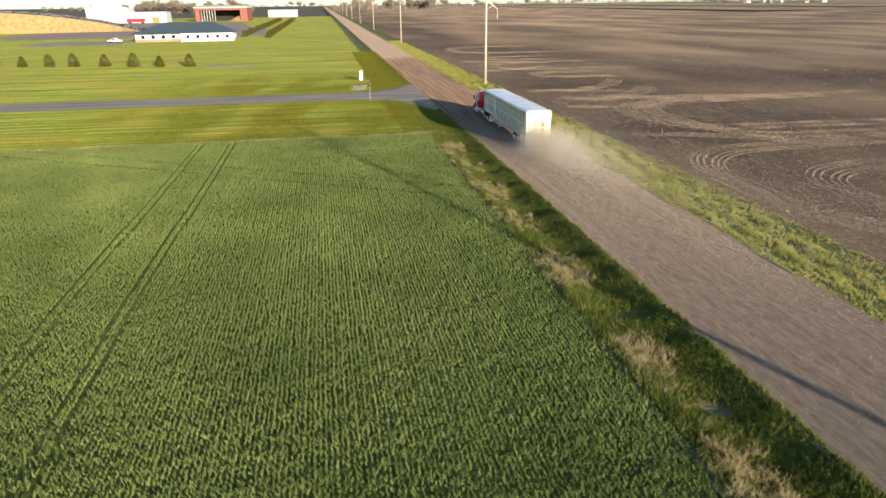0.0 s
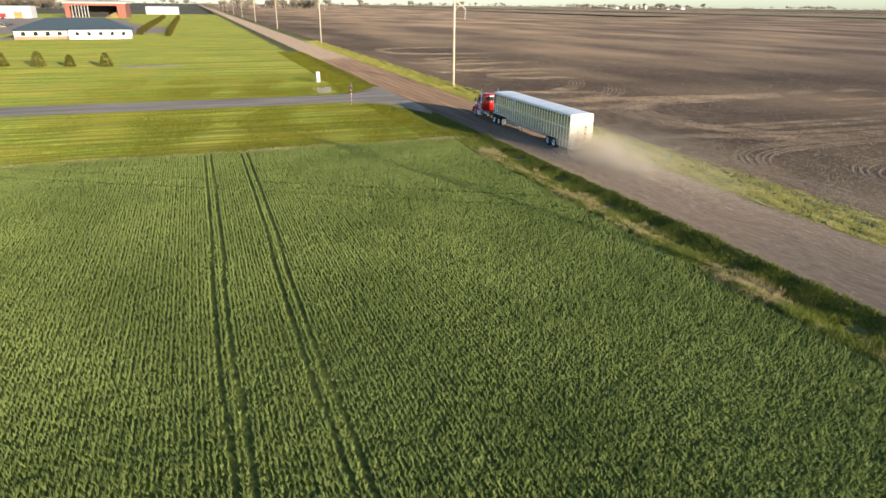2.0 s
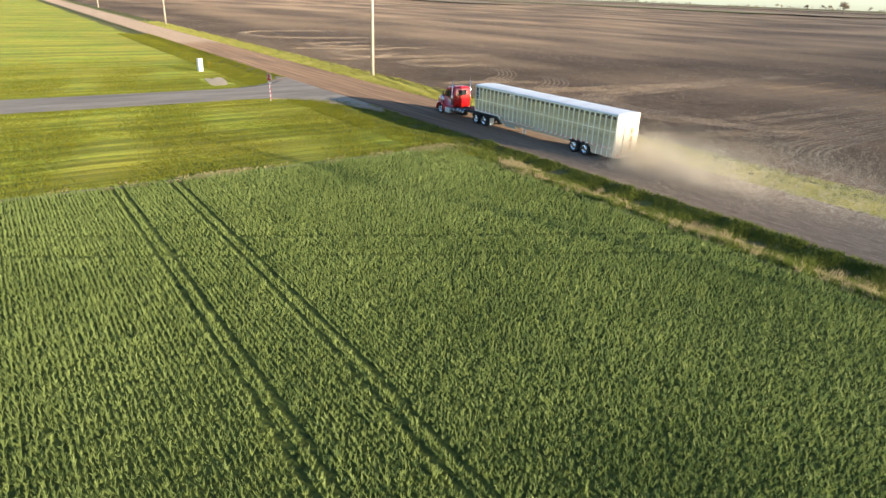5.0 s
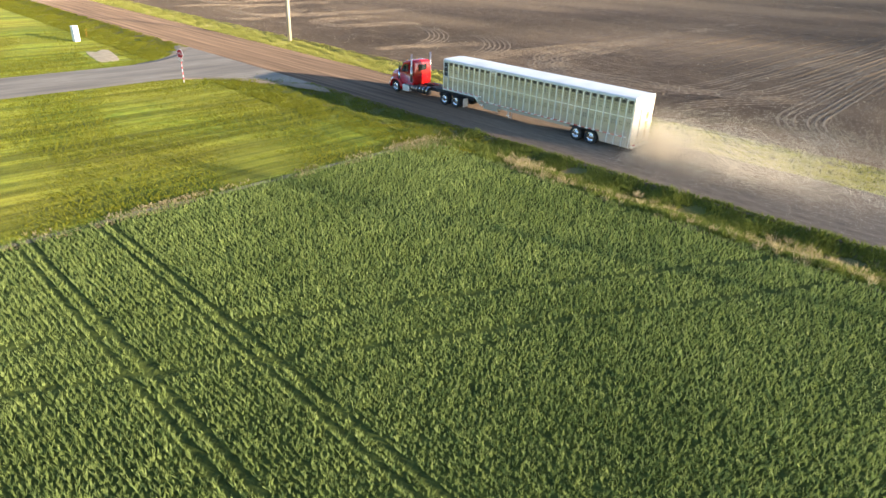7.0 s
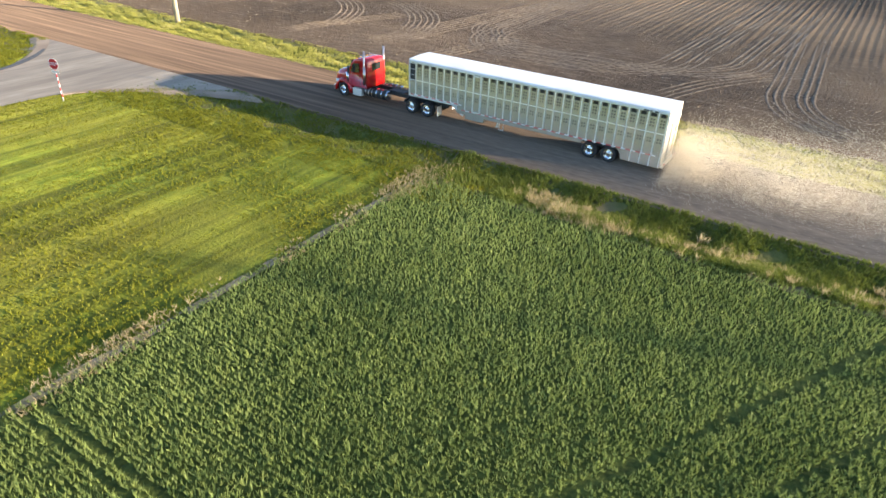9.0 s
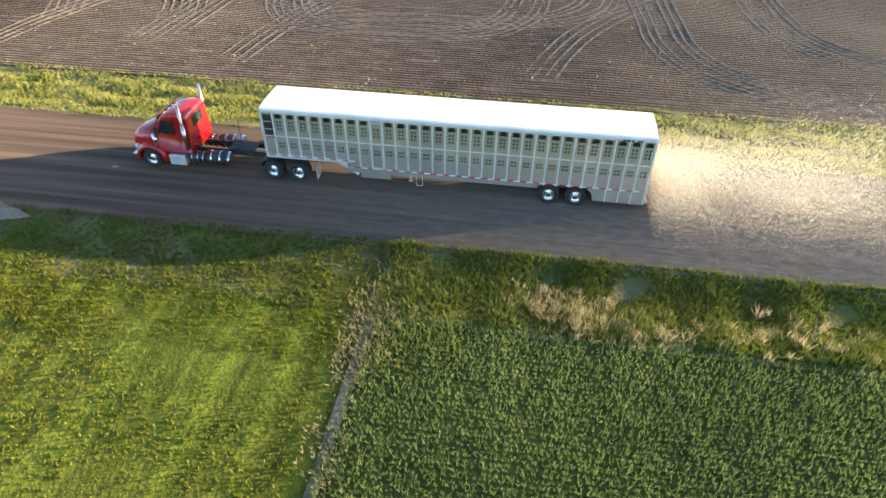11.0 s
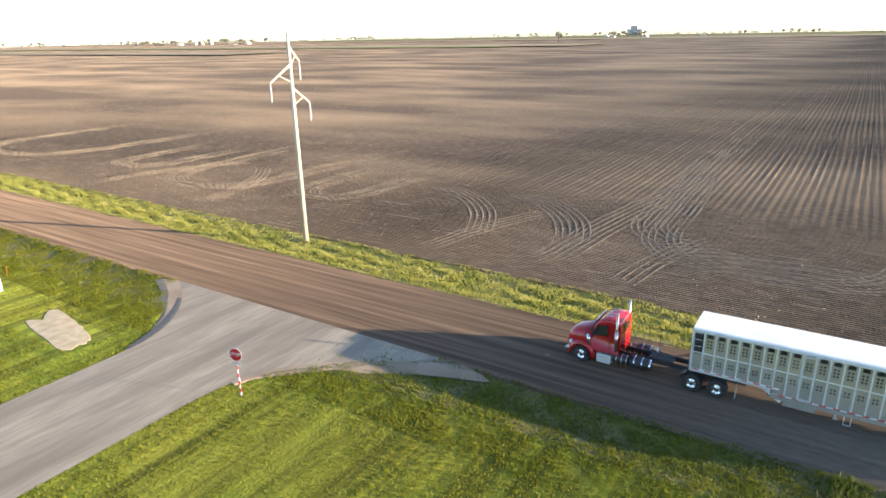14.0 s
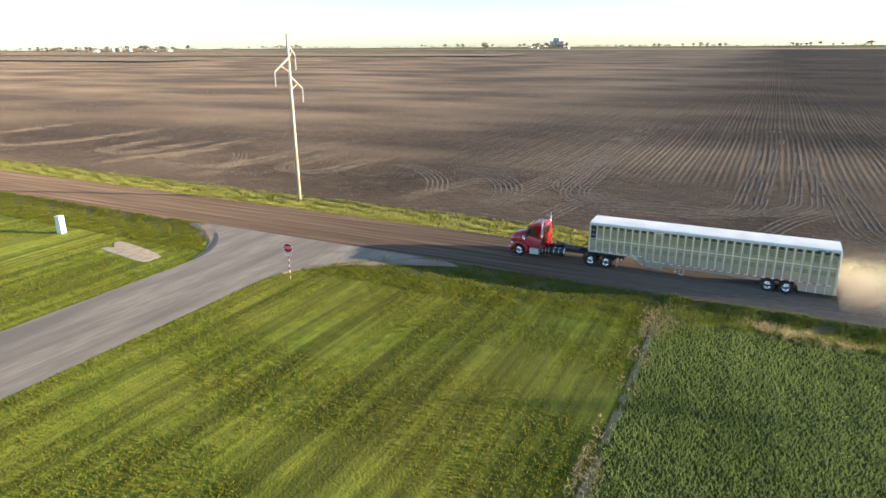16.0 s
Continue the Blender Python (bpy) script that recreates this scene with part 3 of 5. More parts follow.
def trailer():
    tr = thing("livestock_trailer", "long aluminium livestock trailer with vented sides and a white roof", "trailer")
    # roof: slightly crowned, rounded edges
    n = 10
    bm = bmesh.new()
    prof = [(-HW, 3.82), (-HW, 3.9)] + [(-HW + 0.1 + (2 * HW - 0.2) * i / n, 3.94 + 0.05 * math.sin(math.pi * i / n)) for i in range(n + 1)] + [(HW, 3.9), (HW, 3.82)]
    a = [bm.verts.new((x, -0.02, z)) for x, z in prof]
    b = [bm.verts.new((x, LEN + 0.02, z)) for x, z in prof]
    for i in range(len(prof) - 1):
        bm.faces.new((a[i], a[i + 1], b[i + 1], b[i]))
    bm.faces.new(a)
    bm.faces.new(b[::-1])
    bm.faces.new((a[-1], a[0], b[0], b[-1]))
    part("roof", bm, M_WHITE, tr, "white crowned sheet roof")
    for s in (-1, 1):
        part("top_rail", B(min(s * (HW - 0.03), s * (HW + 0.03)), max(s * (HW - 0.03), s * (HW + 0.03)), 0, LEN, 3.72, 3.84, 0.012), M_POST, tr)
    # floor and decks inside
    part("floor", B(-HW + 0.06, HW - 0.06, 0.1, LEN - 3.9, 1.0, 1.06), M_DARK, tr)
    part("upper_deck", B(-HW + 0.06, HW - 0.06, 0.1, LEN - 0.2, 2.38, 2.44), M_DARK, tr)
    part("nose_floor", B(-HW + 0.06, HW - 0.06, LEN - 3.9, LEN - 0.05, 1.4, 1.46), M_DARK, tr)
    # added dark sheets behind the side vents, so that the holes look shaded
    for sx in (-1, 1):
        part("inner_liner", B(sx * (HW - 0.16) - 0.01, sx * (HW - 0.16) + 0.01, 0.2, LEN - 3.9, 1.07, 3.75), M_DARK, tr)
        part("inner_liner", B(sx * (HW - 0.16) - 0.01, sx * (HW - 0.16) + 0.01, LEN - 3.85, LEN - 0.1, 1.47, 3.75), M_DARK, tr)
    # side panels
    std = part("side_panel", side_panel(1.18, 3.73, POST_DX), M_ALU, tr)
    nose = part("side_panel", side_panel(1.5, 3.73, POST_DX), M_ALU, tr)
    door_i = 21
    first = {id(std): True, id(nose): True}
    for s in (-1, 1):
        for i in range(31):
            src = nose if i >= 24 else std
            m = Matrix.Translation((s * HW, i * POST_DX, 0)) if s < 0 else pose(HW, (i + 1) * POST_DX, 0, 0, 0, 180)
            if i == 30 and s < 0:
                continue
            if i == door_i and s < 0:
                continue
            if first[id(src)]:
                src.matrix_basis = m
                first[id(src)] = False
            else:
                again(src, m, tr)
    # side door, with louvre window at the nose
    dy = door_i * POST_DX
    door = part("side_door", side_panel(1.2, 3.7, POST_DX, True, False), M_ALU, tr, "vented side door")
    door.matrix_basis = Matrix.Translation((-HW - 0.025, dy, 0))
    for zz in (1.6, 2.4, 3.2):
        part("hinge", B(-HW - 0.06, -HW - 0.02, dy + 0.02, dy + 0.09, zz, zz + 0.12), M_CHROME, door).matrix_parent_inverse = door.matrix_basis.inverted()
    for y in (dy + 0.02, dy + POST_DX - 0.02):
        part("door_stile", B(-HW - 0.075, -HW - 0.03, y - 0.05, y + 0.05, 1.2, 3.72, 0.01), M_POST, door).matrix_parent_inverse = door.matrix_basis.inverted()
    for z in (1.24, 2.55, 3.66):
        part("door_rail", B(-HW - 0.072, -HW - 0.03, dy + 0.07, dy + POST_DX - 0.07, z - 0.04, z + 0.04), M_POST, door).matrix_parent_inverse = door.matrix_basis.inverted()
    part("nose_panel", side_panel(1.5, 2.45, POST_DX, False), M_ALU, tr).matrix_basis = Matrix.Translation((-HW, 30 * POST_DX, 0))
    lv = part("louvre_window", B(-HW - 0.015, -HW + 0.01, 30 * POST_DX + 0.12, LEN - 0.12, 2.5, 3.68), M_BLACK, tr, "dark louvred window")
    for k in range(4):
        part("slat", B(-HW - 0.035, -HW - 0.015, 30 * POST_DX + 0.1, LEN - 0.1, 2.5 + k * 0.39, 2.53 + k * 0.39), M_POST, lv)
    # posts, each riveted over a joint
    post = part("post", B(-0.03, 0.03, -0.045, 0.045, 1.1, 3.78, 0.01), M_POST, tr)
    post.matrix_basis = Matrix.Translation((-HW - 0.012, 0.03, 0))
    short = part("post", B(-0.03, 0.03, -0.045, 0.045, 1.42, 3.78, 0.01), M_POST, tr)
    short.matrix_basis = Matrix.Translation((-HW - 0.012, LEN - 0.05, 0))
    for s in (-1, 1):
        for i in range(32):
            y = min(max(i * POST_DX, 0.05), LEN - 0.05)
            if s < 0 and i in (0, 31):
                continue
            again(short if i >= 24 else post, Matrix.Translation((s * (HW + 0.012), y, 0)), tr)
    for s in (-1, 1):
        x0, x1 = sorted((s * (HW + 0.012), s * (HW + 0.035)))
        part("waist_rail", B(x0, x1, 0, LEN, 2.52, 2.58), M_POST, tr)
        part("bottom_rail", B(x0 - 0.01, x1 + 0.01, 4.95, 14.1, 0.92, 1.2, 0.01), M_ALU, tr)
        part("nose_rail", B(x0 - 0.01, x1 + 0.01, 14.1, LEN, 1.36, 1.56, 0.01), M_POST, tr)
        part("nose_step", prism([(13.4, 1.2), (14.1, 1.2), (14.1, 1.4), (14.6, 1.4), (13.6, 0.75)], x0 - 0.008, x1 + 0.008), M_POST, tr)
        part("rear_skirt", prism([(0.0, 0.48), (2.35, 0.5), (2.42, 0.85), (2.7, 1.16), (4.75, 1.16), (5.0, 1.0), (5.0, 1.22), (0.0, 1.22)], x0 - 0.01, x1 + 0.012), M_ALU, tr)
        for k in range(4):
            y = 0.04 + k * POST_DX
            part("skirt_post", B(x0 - 0.02, x1 + 0.02, y - 0.035, y + 0.035, 0.5, 1.2), M_POST, tr)
    # marker tape: alternating red and white pieces
    red = part("tape_piece", B(-0.006, 0.006, 0, 0.3, 0, 0.06), M_TAPE_R, tr, "red reflective tape")
    wht = part("tape_piece", B(-0.006, 0.006, 0, 0.3, 0, 0.06), M_TAPE_W, tr, "white reflective tape")
    used = {id(red): False, id(wht): False}
    for i in range(58):
        src = red if i % 2 else wht
        y = 0.3 + i * 0.305
        m = Matrix.Translation((-HW - 0.055, y, 1.17 if y < 13.7 else 1.5))
        if used[id(src)]:
            again(src, m, tr)
        else:
            src.matrix_basis, used[id(src)] = m, True
    # ends
    part("nose_wall", B(-HW, HW, LEN - 0.02, LEN + 0.05, 1.38, 3.86, 0.02), M_POST, tr, "plain aluminium front wall")
    rear = part("rear_frame", B(-HW, HW, -0.05, 0.03, 0.5, 3.86, 0.02), M_REAR, tr, "white rear end frame")
    rd = part("roll_door", B(-0.45, 0.78, -0.11, -0.045, 0.75, 3.1, 0.015), M_REAR, tr, "white sliding rear door")
    for k in range(3):
        part("vent", B(0.28, 0.6, -0.125, -0.1, 1.05 + 0.62 * k, 1.55 + 0.62 * k, 0.01), M_STRAW, rd, "tan vent panel")
    part("door_track", B(-1.1, 1.2, -0.1, -0.05, 3.12, 3.2), M_POST, tr)
    part("bumper", B(-1.2, 1.2, -0.2, 0.0, 0.48, 0.62, 0.02), M_POST, tr)
    for x in (-1.15, -0.95, 0.95, 1.15):
        part("tail_lamp", T((x, -0.19, 0.68), (x, -0.23, 0.68), 0.055), M_TAPE_R, tr, "red round tail lamp")
    for k, (y0, y1) in enumerate(((0.62, 0.86), (1.0, 1.12), (1.16, 1.5))):
        part("writing_bar", B(-HW - 0.05, -HW - 0.035, y0, y1, 3.735, 3.8), M_BLACK, tr, "dark unreadable lettering on the top rail")
    # running gear
    part("subframe", B(-0.5, 0.5, 1.8, 6.5, 0.72, 1.0), M_BLACK, tr)
    for y in (4.39, 3.13):
        part("axle", T((-1.1, y, 0.57), (1.1, y, 0.57), 0.07), M_BLACK, tr)
        for s in (-1, 1):
            wheel(tr, s * 1.17, y, s)
            wheel(tr, s * 0.86, y, s)
    for s in (-1, 1):
        part("landing_leg", T((s * 0.9, 11.1, 0.5), (s * 0.9, 11.1, 1.1), 0.06), M_POST, tr)
        part("landing_foot", B(s * 0.9 - 0.12, s * 0.9 + 0.12, 11.0, 11.2, 0.45, 0.5), M_POST, tr)
    part("tool_box", B(-HW + 0.05, -HW + 0.6, 12.0, 13.5, 0.6, 0.95, 0.02), M_ALU, tr)
    bm = bmesh.new()
    for a, b in (((-HW, 10.75, 0.45), (-HW, 10.75, 0.95)), ((-HW, 10.45, 0.45), (-HW, 10.45, 0.95)), ((-HW, 10.45, 0.45), (-HW, 10.75, 0.45))):
        tube(bm, a, b, 0.022, seg=8)
    part("step", bm, M_POST, tr)
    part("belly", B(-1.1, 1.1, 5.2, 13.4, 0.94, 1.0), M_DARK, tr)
    return tr


def tumble(bm):
    """Lean the cab's sides in towards the roof."""
    for v in bm.verts:
        v.co.x *= 1 - 0.075 * max(0.0, v.co.z - 1.9)
    return bm


def tractor():
    t = thing("semi_truck", "red conventional truck tractor with chrome stacks and black frame", "truck")
    for s in (-1, 1):
        part("frame_rail", B(s * 0.43 - 0.045, s * 0.43 + 0.045, 15.3, 25.0, 0.78, 1.05), M_BLACK, t)
    for y in (15.4, 16.9, 18.4, 19.8):
        part("cross_member", B(-0.43, 0.43, y - 0.06, y + 0.06, 0.82, 1.0), M_BLACK, t)
    part("deck_plate", B(-0.42, 0.42, 19.2, 20.6, 1.05, 1.08), M_BLACK, t)
    part("fifth_wheel", prism([(16.6, 1.08), (18.0, 1.08), (18.0, 1.22), (17.4, 1.32), (16.7, 1.28)], -0.5, 0.5, 0.02), M_BLACK, t)
    # cab: windscreen, roof and back as one shell
    cab = [(22.14, 1.0), (23.1, 1.0), (23.95, 1.0), (23.98, 2.08), (23.8, 2.5), (23.64, 2.82), (23.46, 2.98), (23.2, 3.08), (22.8, 3.14), (22.4, 3.14), (22.22, 3.06), (22.15, 2.9), (22.14, 2.0)]
    bm = bmesh.new()
    rings = []
    for x, dz, dy in ((-1.06, 0.3, 0.1), (-1.12, 0.16, 0.04), (-1.08, 0.08, 0.01), (-0.95, 0.03, 0), (-0.6, 0, 0), (0.6, 0, 0), (0.95, 0.03, 0), (1.08, 0.08, 0.01), (1.12, 0.16, 0.04), (1.06, 0.3, 0.1)):
        rings.append([bm.verts.new((x, y + (dy if y < 23 else -dy), z - dz * max(0, (z - 1.6) / 1.55))) for y, z in cab])
    for a, b in zip(rings, rings[1:]):
        for i in range(len(cab)):
            bm.faces.new((a[i], a[(i + 1) % len(cab)], b[(i + 1) % len(cab)], b[i]))
    bm.faces.new(rings[0])
    bm.faces.new(rings[-1])
    tumble(bm)
    part("cab", bm, M_RED, t, "glossy red cab with a rounded roof", True)
    # bonnet, rounded and falling to the front
    bm = bmesh.new()
    secs = [(23.85, 1.04, 2.22, 1.0), (24.45, 1.0, 2.15, 0.98), (25.0, 0.95, 2.02, 0.95), (25.32, 0.87, 1.86, 0.85), (25.46, 0.74, 1.6, 0.7)]
    rings = []
    for y, hw, zt, zb in secs:
        rings.append([bm.verts.new((hw * cx, y, zb + (zt - zb) * cz)) for cx, cz in ((-1, 0), (-1, 0.55), (-0.93, 0.8), (-0.68, 0.95), (-0.3, 1.0), (0.3, 1.0), (0.68, 0.95), (0.93, 0.8), (1, 0.55), (1, 0))])
    for a, b in zip(rings, rings[1:]):
        for i in range(len(a) - 1):
            bm.faces.new((a[i], a[i + 1], b[i + 1], b[i]))
    bm.faces.new(rings[-1])
    bm.faces.new(rings[0])
    part("bonnet", bm, M_RED, t, "sloping red bonnet", True)
    for s in (-1, 1):
        bm = bmesh.new()
        prev = None
        for k in range(11):
            a = math.radians(-8 + k * 19.6)
            r0, r1 = 0.62, 0.8
            ring = [bm.verts.new((s * x, 24.45 + r * math.cos(a), 0.57 + r * math.sin(a))) for x, r in ((0.72, r0 + 0.06), (1.22, r0), (1.26, r0 + 0.06), (1.2, r1), (0.9, r1 + 0.12))]
            if prev:
                for i in range(5):
                    bm.faces.new((prev[i], prev[(i + 1) % 5], ring[(i + 1) % 5], ring[i]))
            else:
                bm.faces.new(ring)
            prev = ring
        bm.faces.new(prev)
        part("wing", bm, M_RED, t, "rounded red front wing", True)
        x0, x1 = sorted((s * 1.06, s * 1.16))
        lamp = part("headlight", B(min(s * 0.72, s * 1.02), max(s * 0.72, s * 1.02), 25.1, 25.32, 1.02, 1.24, 0.05), M_HEAD, t, "clear headlight")
        part("step_box", B(min(s * 0.7, s * 1.26), max(s * 0.7, s * 1.26), 22.6, 23.45, 0.38, 0.92, 0.03), M_POST, t, "bright tread-plate step box")
        part("side_window", tumble(prism([(22.9, 2.08), (23.78, 2.02), (23.5, 2.7), (22.95, 2.74)], s * 1.0, s * 1.128)), M_GLASS, t, "dark side window")
        part("rear_quarter_panel", tumble(B(min(s * 1.0, s * 1.127), max(s * 1.0, s * 1.127), 22.3, 22.5, 1.75, 1.95, 0.01)), M_BLACK, t, "small dark panel low on the cab side")
        part("door_handle", B(min(s * 1.12, s * 1.16), max(s * 1.12, s * 1.16), 22.85, 23.02, 1.85, 1.9), M_CHROME, t)
        part("door_seam", B(min(s * 1.115, s * 1.126), max(s * 1.115, s * 1.126), 22.76, 22.78, 1.1, 2.85), M_BLACK, t)
        # straight exhaust stack with heat shield
        bm = T((s * 1.17, 22.35, 1.25), (s * 1.17, 22.35, 3.72), 0.07, seg=14)
        tube(bm, (s * 1.17, 22.35, 1.3), (s * 1.17, 22.35, 2.6), 0.1, seg=14)
        part("exhaust_stack", bm, M_STACK, t, "tall straight chrome exhaust stack", True)
        mir = part("mirror", B(s * 1.42 - 0.09, s * 1.42 + 0.09, 23.62, 23.72, 2.0, 2.55, 0.03), M_BLACK, t, "tall black door mirror")
        part("mirror_arm", T((s * 1.1, 23.62, 2.5), (s * 1.42, 23.67, 2.5), 0.018, seg=8), M_CHROME, mir)
        part("mirror_arm", T((s * 1.1, 23.62, 2.06), (s * 1.42, 23.67, 2.06), 0.018, seg=8), M_CHROME, mir)
        # fuel tank with straps, and a second smaller tank behind it
        tank = part("fuel_tank", T((s * 0.86, 20.35, 0.78), (s * 0.86, 21.5, 0.78), 0.37, seg=28), M_BLACK, t, "dark drum fuel tank with bright ends", True)
        part("tank_end", T((s * 0.86, 20.28, 0.78), (s * 0.86, 20.38, 0.78), 0.33, 0.378, seg=28), M_CHROME, tank, "bright domed end")
        for y in (20.75, 21.2):
            part("strap", T((s * 0.86, y, 0.78), (s * 0.86, y + 0.07, 0.78), 0.38, seg=28), M_CHROME, tank)
        tank = part("air_tank", T((s * 0.88, 21.6, 0.74), (s * 0.88, 22.45, 0.74), 0.31, seg=24), M_BLACK, t, "short dark tank", True)
        for y in (21.66, 21.95, 22.25):
            part("strap", T((s * 0.88, y, 0.74), (s * 0.88, y + 0.06, 0.74), 0.32, seg=24), M_STACK, tank)
        for y in (17.98, 16.66):
            wheel(t, s * 1.17, y, s)
            wheel(t, s * 0.86, y, s)
        wheel(t, s * 1.05, 24.45, s)
        part("mud_flap", B(min(s * 0.72, s * 1.28), max(s * 0.72, s * 1.28), 15.72, 15.75, 0.28, 0.98), M_POST, t, "pale mud flap")
        part("quarter_fender", prism([(18.55, 0.75), (18.6, 0.95), (18.3, 1.15), (18.25, 1.12), (18.52, 0.92), (18.5, 0.75)], s * 0.72, s * 1.28), M_BLACK, t)
    for y in (17.98, 16.66, 24.45):
        part("axle", T((-1.0, y, 0.57), (1.0, y, 0.57), 0.08), M_BLACK, t)
    part("windscreen", prism([(23.99, 2.12), (24.0, 2.12), (23.68, 2.86), (23.66, 2.84)], -0.98, 0.98), M_GLASS, t)
    part("rear_window", B(-0.5, 0.5, 22.115, 22.17, 2.25, 2.78, 0.0), M_GLASS, t, "dark rear window in the red back wall")
    part("sun_visor", prism([(23.6, 2.9), (23.78, 2.84), (23.79, 2.87), (23.6, 2.94)], -0.86, 0.86), M_RED, t)
    part("grille", B(-0.5, 0.5, 25.4, 25.47, 0.95, 1.58, 0.02), M_CHROME, t, "chrome grille")
    part("bumper", prism([(25.15, 0.38), (25.46, 0.42), (25.5, 0.78), (25.15, 0.84)], -1.14, 1.14, 0.05), M_STACK, t, "dull metal front bumper")
    for x in (-0.8, -0.4, 0, 0.4, 0.8):
        part("marker_lamp", B(x - 0.035, x + 0.035, 23.3, 23.38, 3.0, 3.09, 0.015), M_AMBER, t, "amber roof marker lamp")
    for s in (-1, 1):
        part("air_cleaner", T((s * 1.05, 24.05, 1.25), (s * 1.05, 24.05, 1.95), 0.13, seg=16), M_CHROME, t, "", True)
        part("horn", T((s * 0.5, 22.7, 3.18), (s * 0.5, 23.2, 3.17), 0.015, 0.045, 10), M_CHROME, t)
    bm = bmesh.new()
    for k in range(3):
        pts = [(-0.25 + 0.25 * k, 22.1, 1.9), (-0.25 + 0.25 * k, 20.9, 1.25), (-0.2 + 0.2 * k, 19.3, 1.2), (-0.15 + 0.15 * k, 18.25, 1.7)]
        for a, b in zip(pts, pts[1:]):
            tube(bm, a, b, 0.018, seg=6)
    part("air_hose", bm, M_BLACK, t)
    part("hose_mast", T((0.35, 20.2, 1.05), (0.35, 20.2, 2.3), 0.02, seg=8), M_BLACK, t)
    return t


trailer()
tractor()


# ---- power line: single steel poles with slanted arms ----
def power_pole():
    p = thing("power_pole", "tall pale tapered steel power pole with three slanted arms", "power pole", None, "power line along the road")
    part("shaft", T((0, 0, -0.3), (0, 0, 19.6), 0.27, 0.14, 16), M_STEEL, p, "", True)
    part("cap_pin", T((0, 0, 19.6), (0.05, 0, 20.3), 0.04, 0.03, 8), M_STEEL, p)
    for s, z in ((1, 18.4), (-1, 16.9), (1, 14.8)):
        ln = 2.1 if z != 16.9 else 2.6
        arm = part("arm", T((0, 0, z), (s * ln * 0.55, -ln * 0.0, z - 1.25) if z == 18.4 else (s * ln, 0, z - 1.5), 0.13, 0.09, 10), M_STEEL, p, "slanted steel arm")
        tip = (s * ln * 0.55, 0, z - 1.25) if z == 18.4 else (s * ln, 0, z - 1.5)
        part("brace", T((0, 0, z - 1.6), (tip[0] * 0.6, 0, z + (tip[2] - z) * 0.6), 0.05, 0.05, 8), M_STEEL, arm)
        bm = bmesh.new()
        for k in range(8):
            tube(bm, (tip[0], 0, tip[2] - 0.18 - k * 0.19), (tip[0], 0, tip[2] - 0.26 - k * 0.19), 0.12, 0.07, 10)
        tube(bm, tip, (tip[0], 0, tip[2] - 1.75), 0.025, seg=6)
        part("insulator", bm, M_INSUL, arm, "grey insulator string")
    return p


POLE_X, POLE_Y, POLE_STEP = 8.4, 57.0, 135.0
pole = power_pole()
pole.matrix_basis = pose(POLE_X, POLE_Y, -0.05)
for k in list(range(-2, 0)) + list(range(1, 11)):
    copy_thing(pole, pose(POLE_X, POLE_Y + k * POLE_STEP, -0.05))


# ---- sign, marker box, sand patch ----
def stop_sign():
    s = thing("stop_sign", "red octagonal stop sign on a red and white banded post", "stop sign", pose(-14.7, 39.3, 0, 0, 0, -72))
    for k in range(11):
        part("post_band", B(-0.03, 0.03, -0.02, 0.02, 0.24 * k - (0.1 if k == 0 else 0), 0.24 * (k + 1)), M_TAPE_W if k % 2 == 0 else M_TAPE_R, s)
    for nm, r, x0, x1, m in (("back_plate", 0.42, -0.012, 0.0, M_TAPE_W), ("face_plate", 0.385, 0.0, 0.006, M_SIGN)):
        bm = bmesh.new()
        a = [bm.verts.new((r * math.cos(math.pi * (i + 0.5) / 4), -0.03 - x0, 2.62 + r * math.sin(math.pi * (i + 0.5) / 4))) for i in range(8)]
        b = [bm.verts.new((v.co.x, -0.03 - x1, v.co.z)) for v in a]
        bm.faces.new(a)
        bm.faces.new(b)
        for i in range(8):
            bm.faces.new((a[i], a[(i + 1) % 8], b[(i + 1) % 8], b[i]))
        part(nm, bm, m, s)
    cu = bpy.data.curves.new("stop_text", "FONT")
    cu.body, cu.size, cu.align_x, cu.align_y, cu.extrude = "STOP", 0.3, "CENTER", "CENTER", 0.002
    tx = new("lettering", cu)
    cu.materials.append(M_TAPE_W)
    tx.parent = s
    tx.matrix_basis = pose(0, -0.042, 2.62, 90, 0, 0)
    tx["label"] = "white letters STOP"
    part("plaque", B(-0.3, 0.3, -0.03, -0.02, 1.98, 2.16), M_POST, s, "small grey plaque under the sign")
    return s


stop_sign()
u = thing("utility_box", "white upright utility pedestal standing in the lawn", "utility box", pose(-14.4, 69.3, 0, 0, 0, 12))
part("cabinet", B(-0.32, 0.32, -0.3, 0.3, -0.05, 1.75, 0.03), M_WHITE, u)
part("lid", B(-0.35, 0.35, -0.33, 0.33, 1.75, 1.83, 0.02), M_WHITE, u)
f = thing("marker_flag", "thin orange marker stake beside the pedestal", "marker stake", pose(-12.2, 72.5, 0))
part("stake", T((0, 0, 0), (0.1, 0, 0.9), 0.02, seg=6), M_AMBER, f)


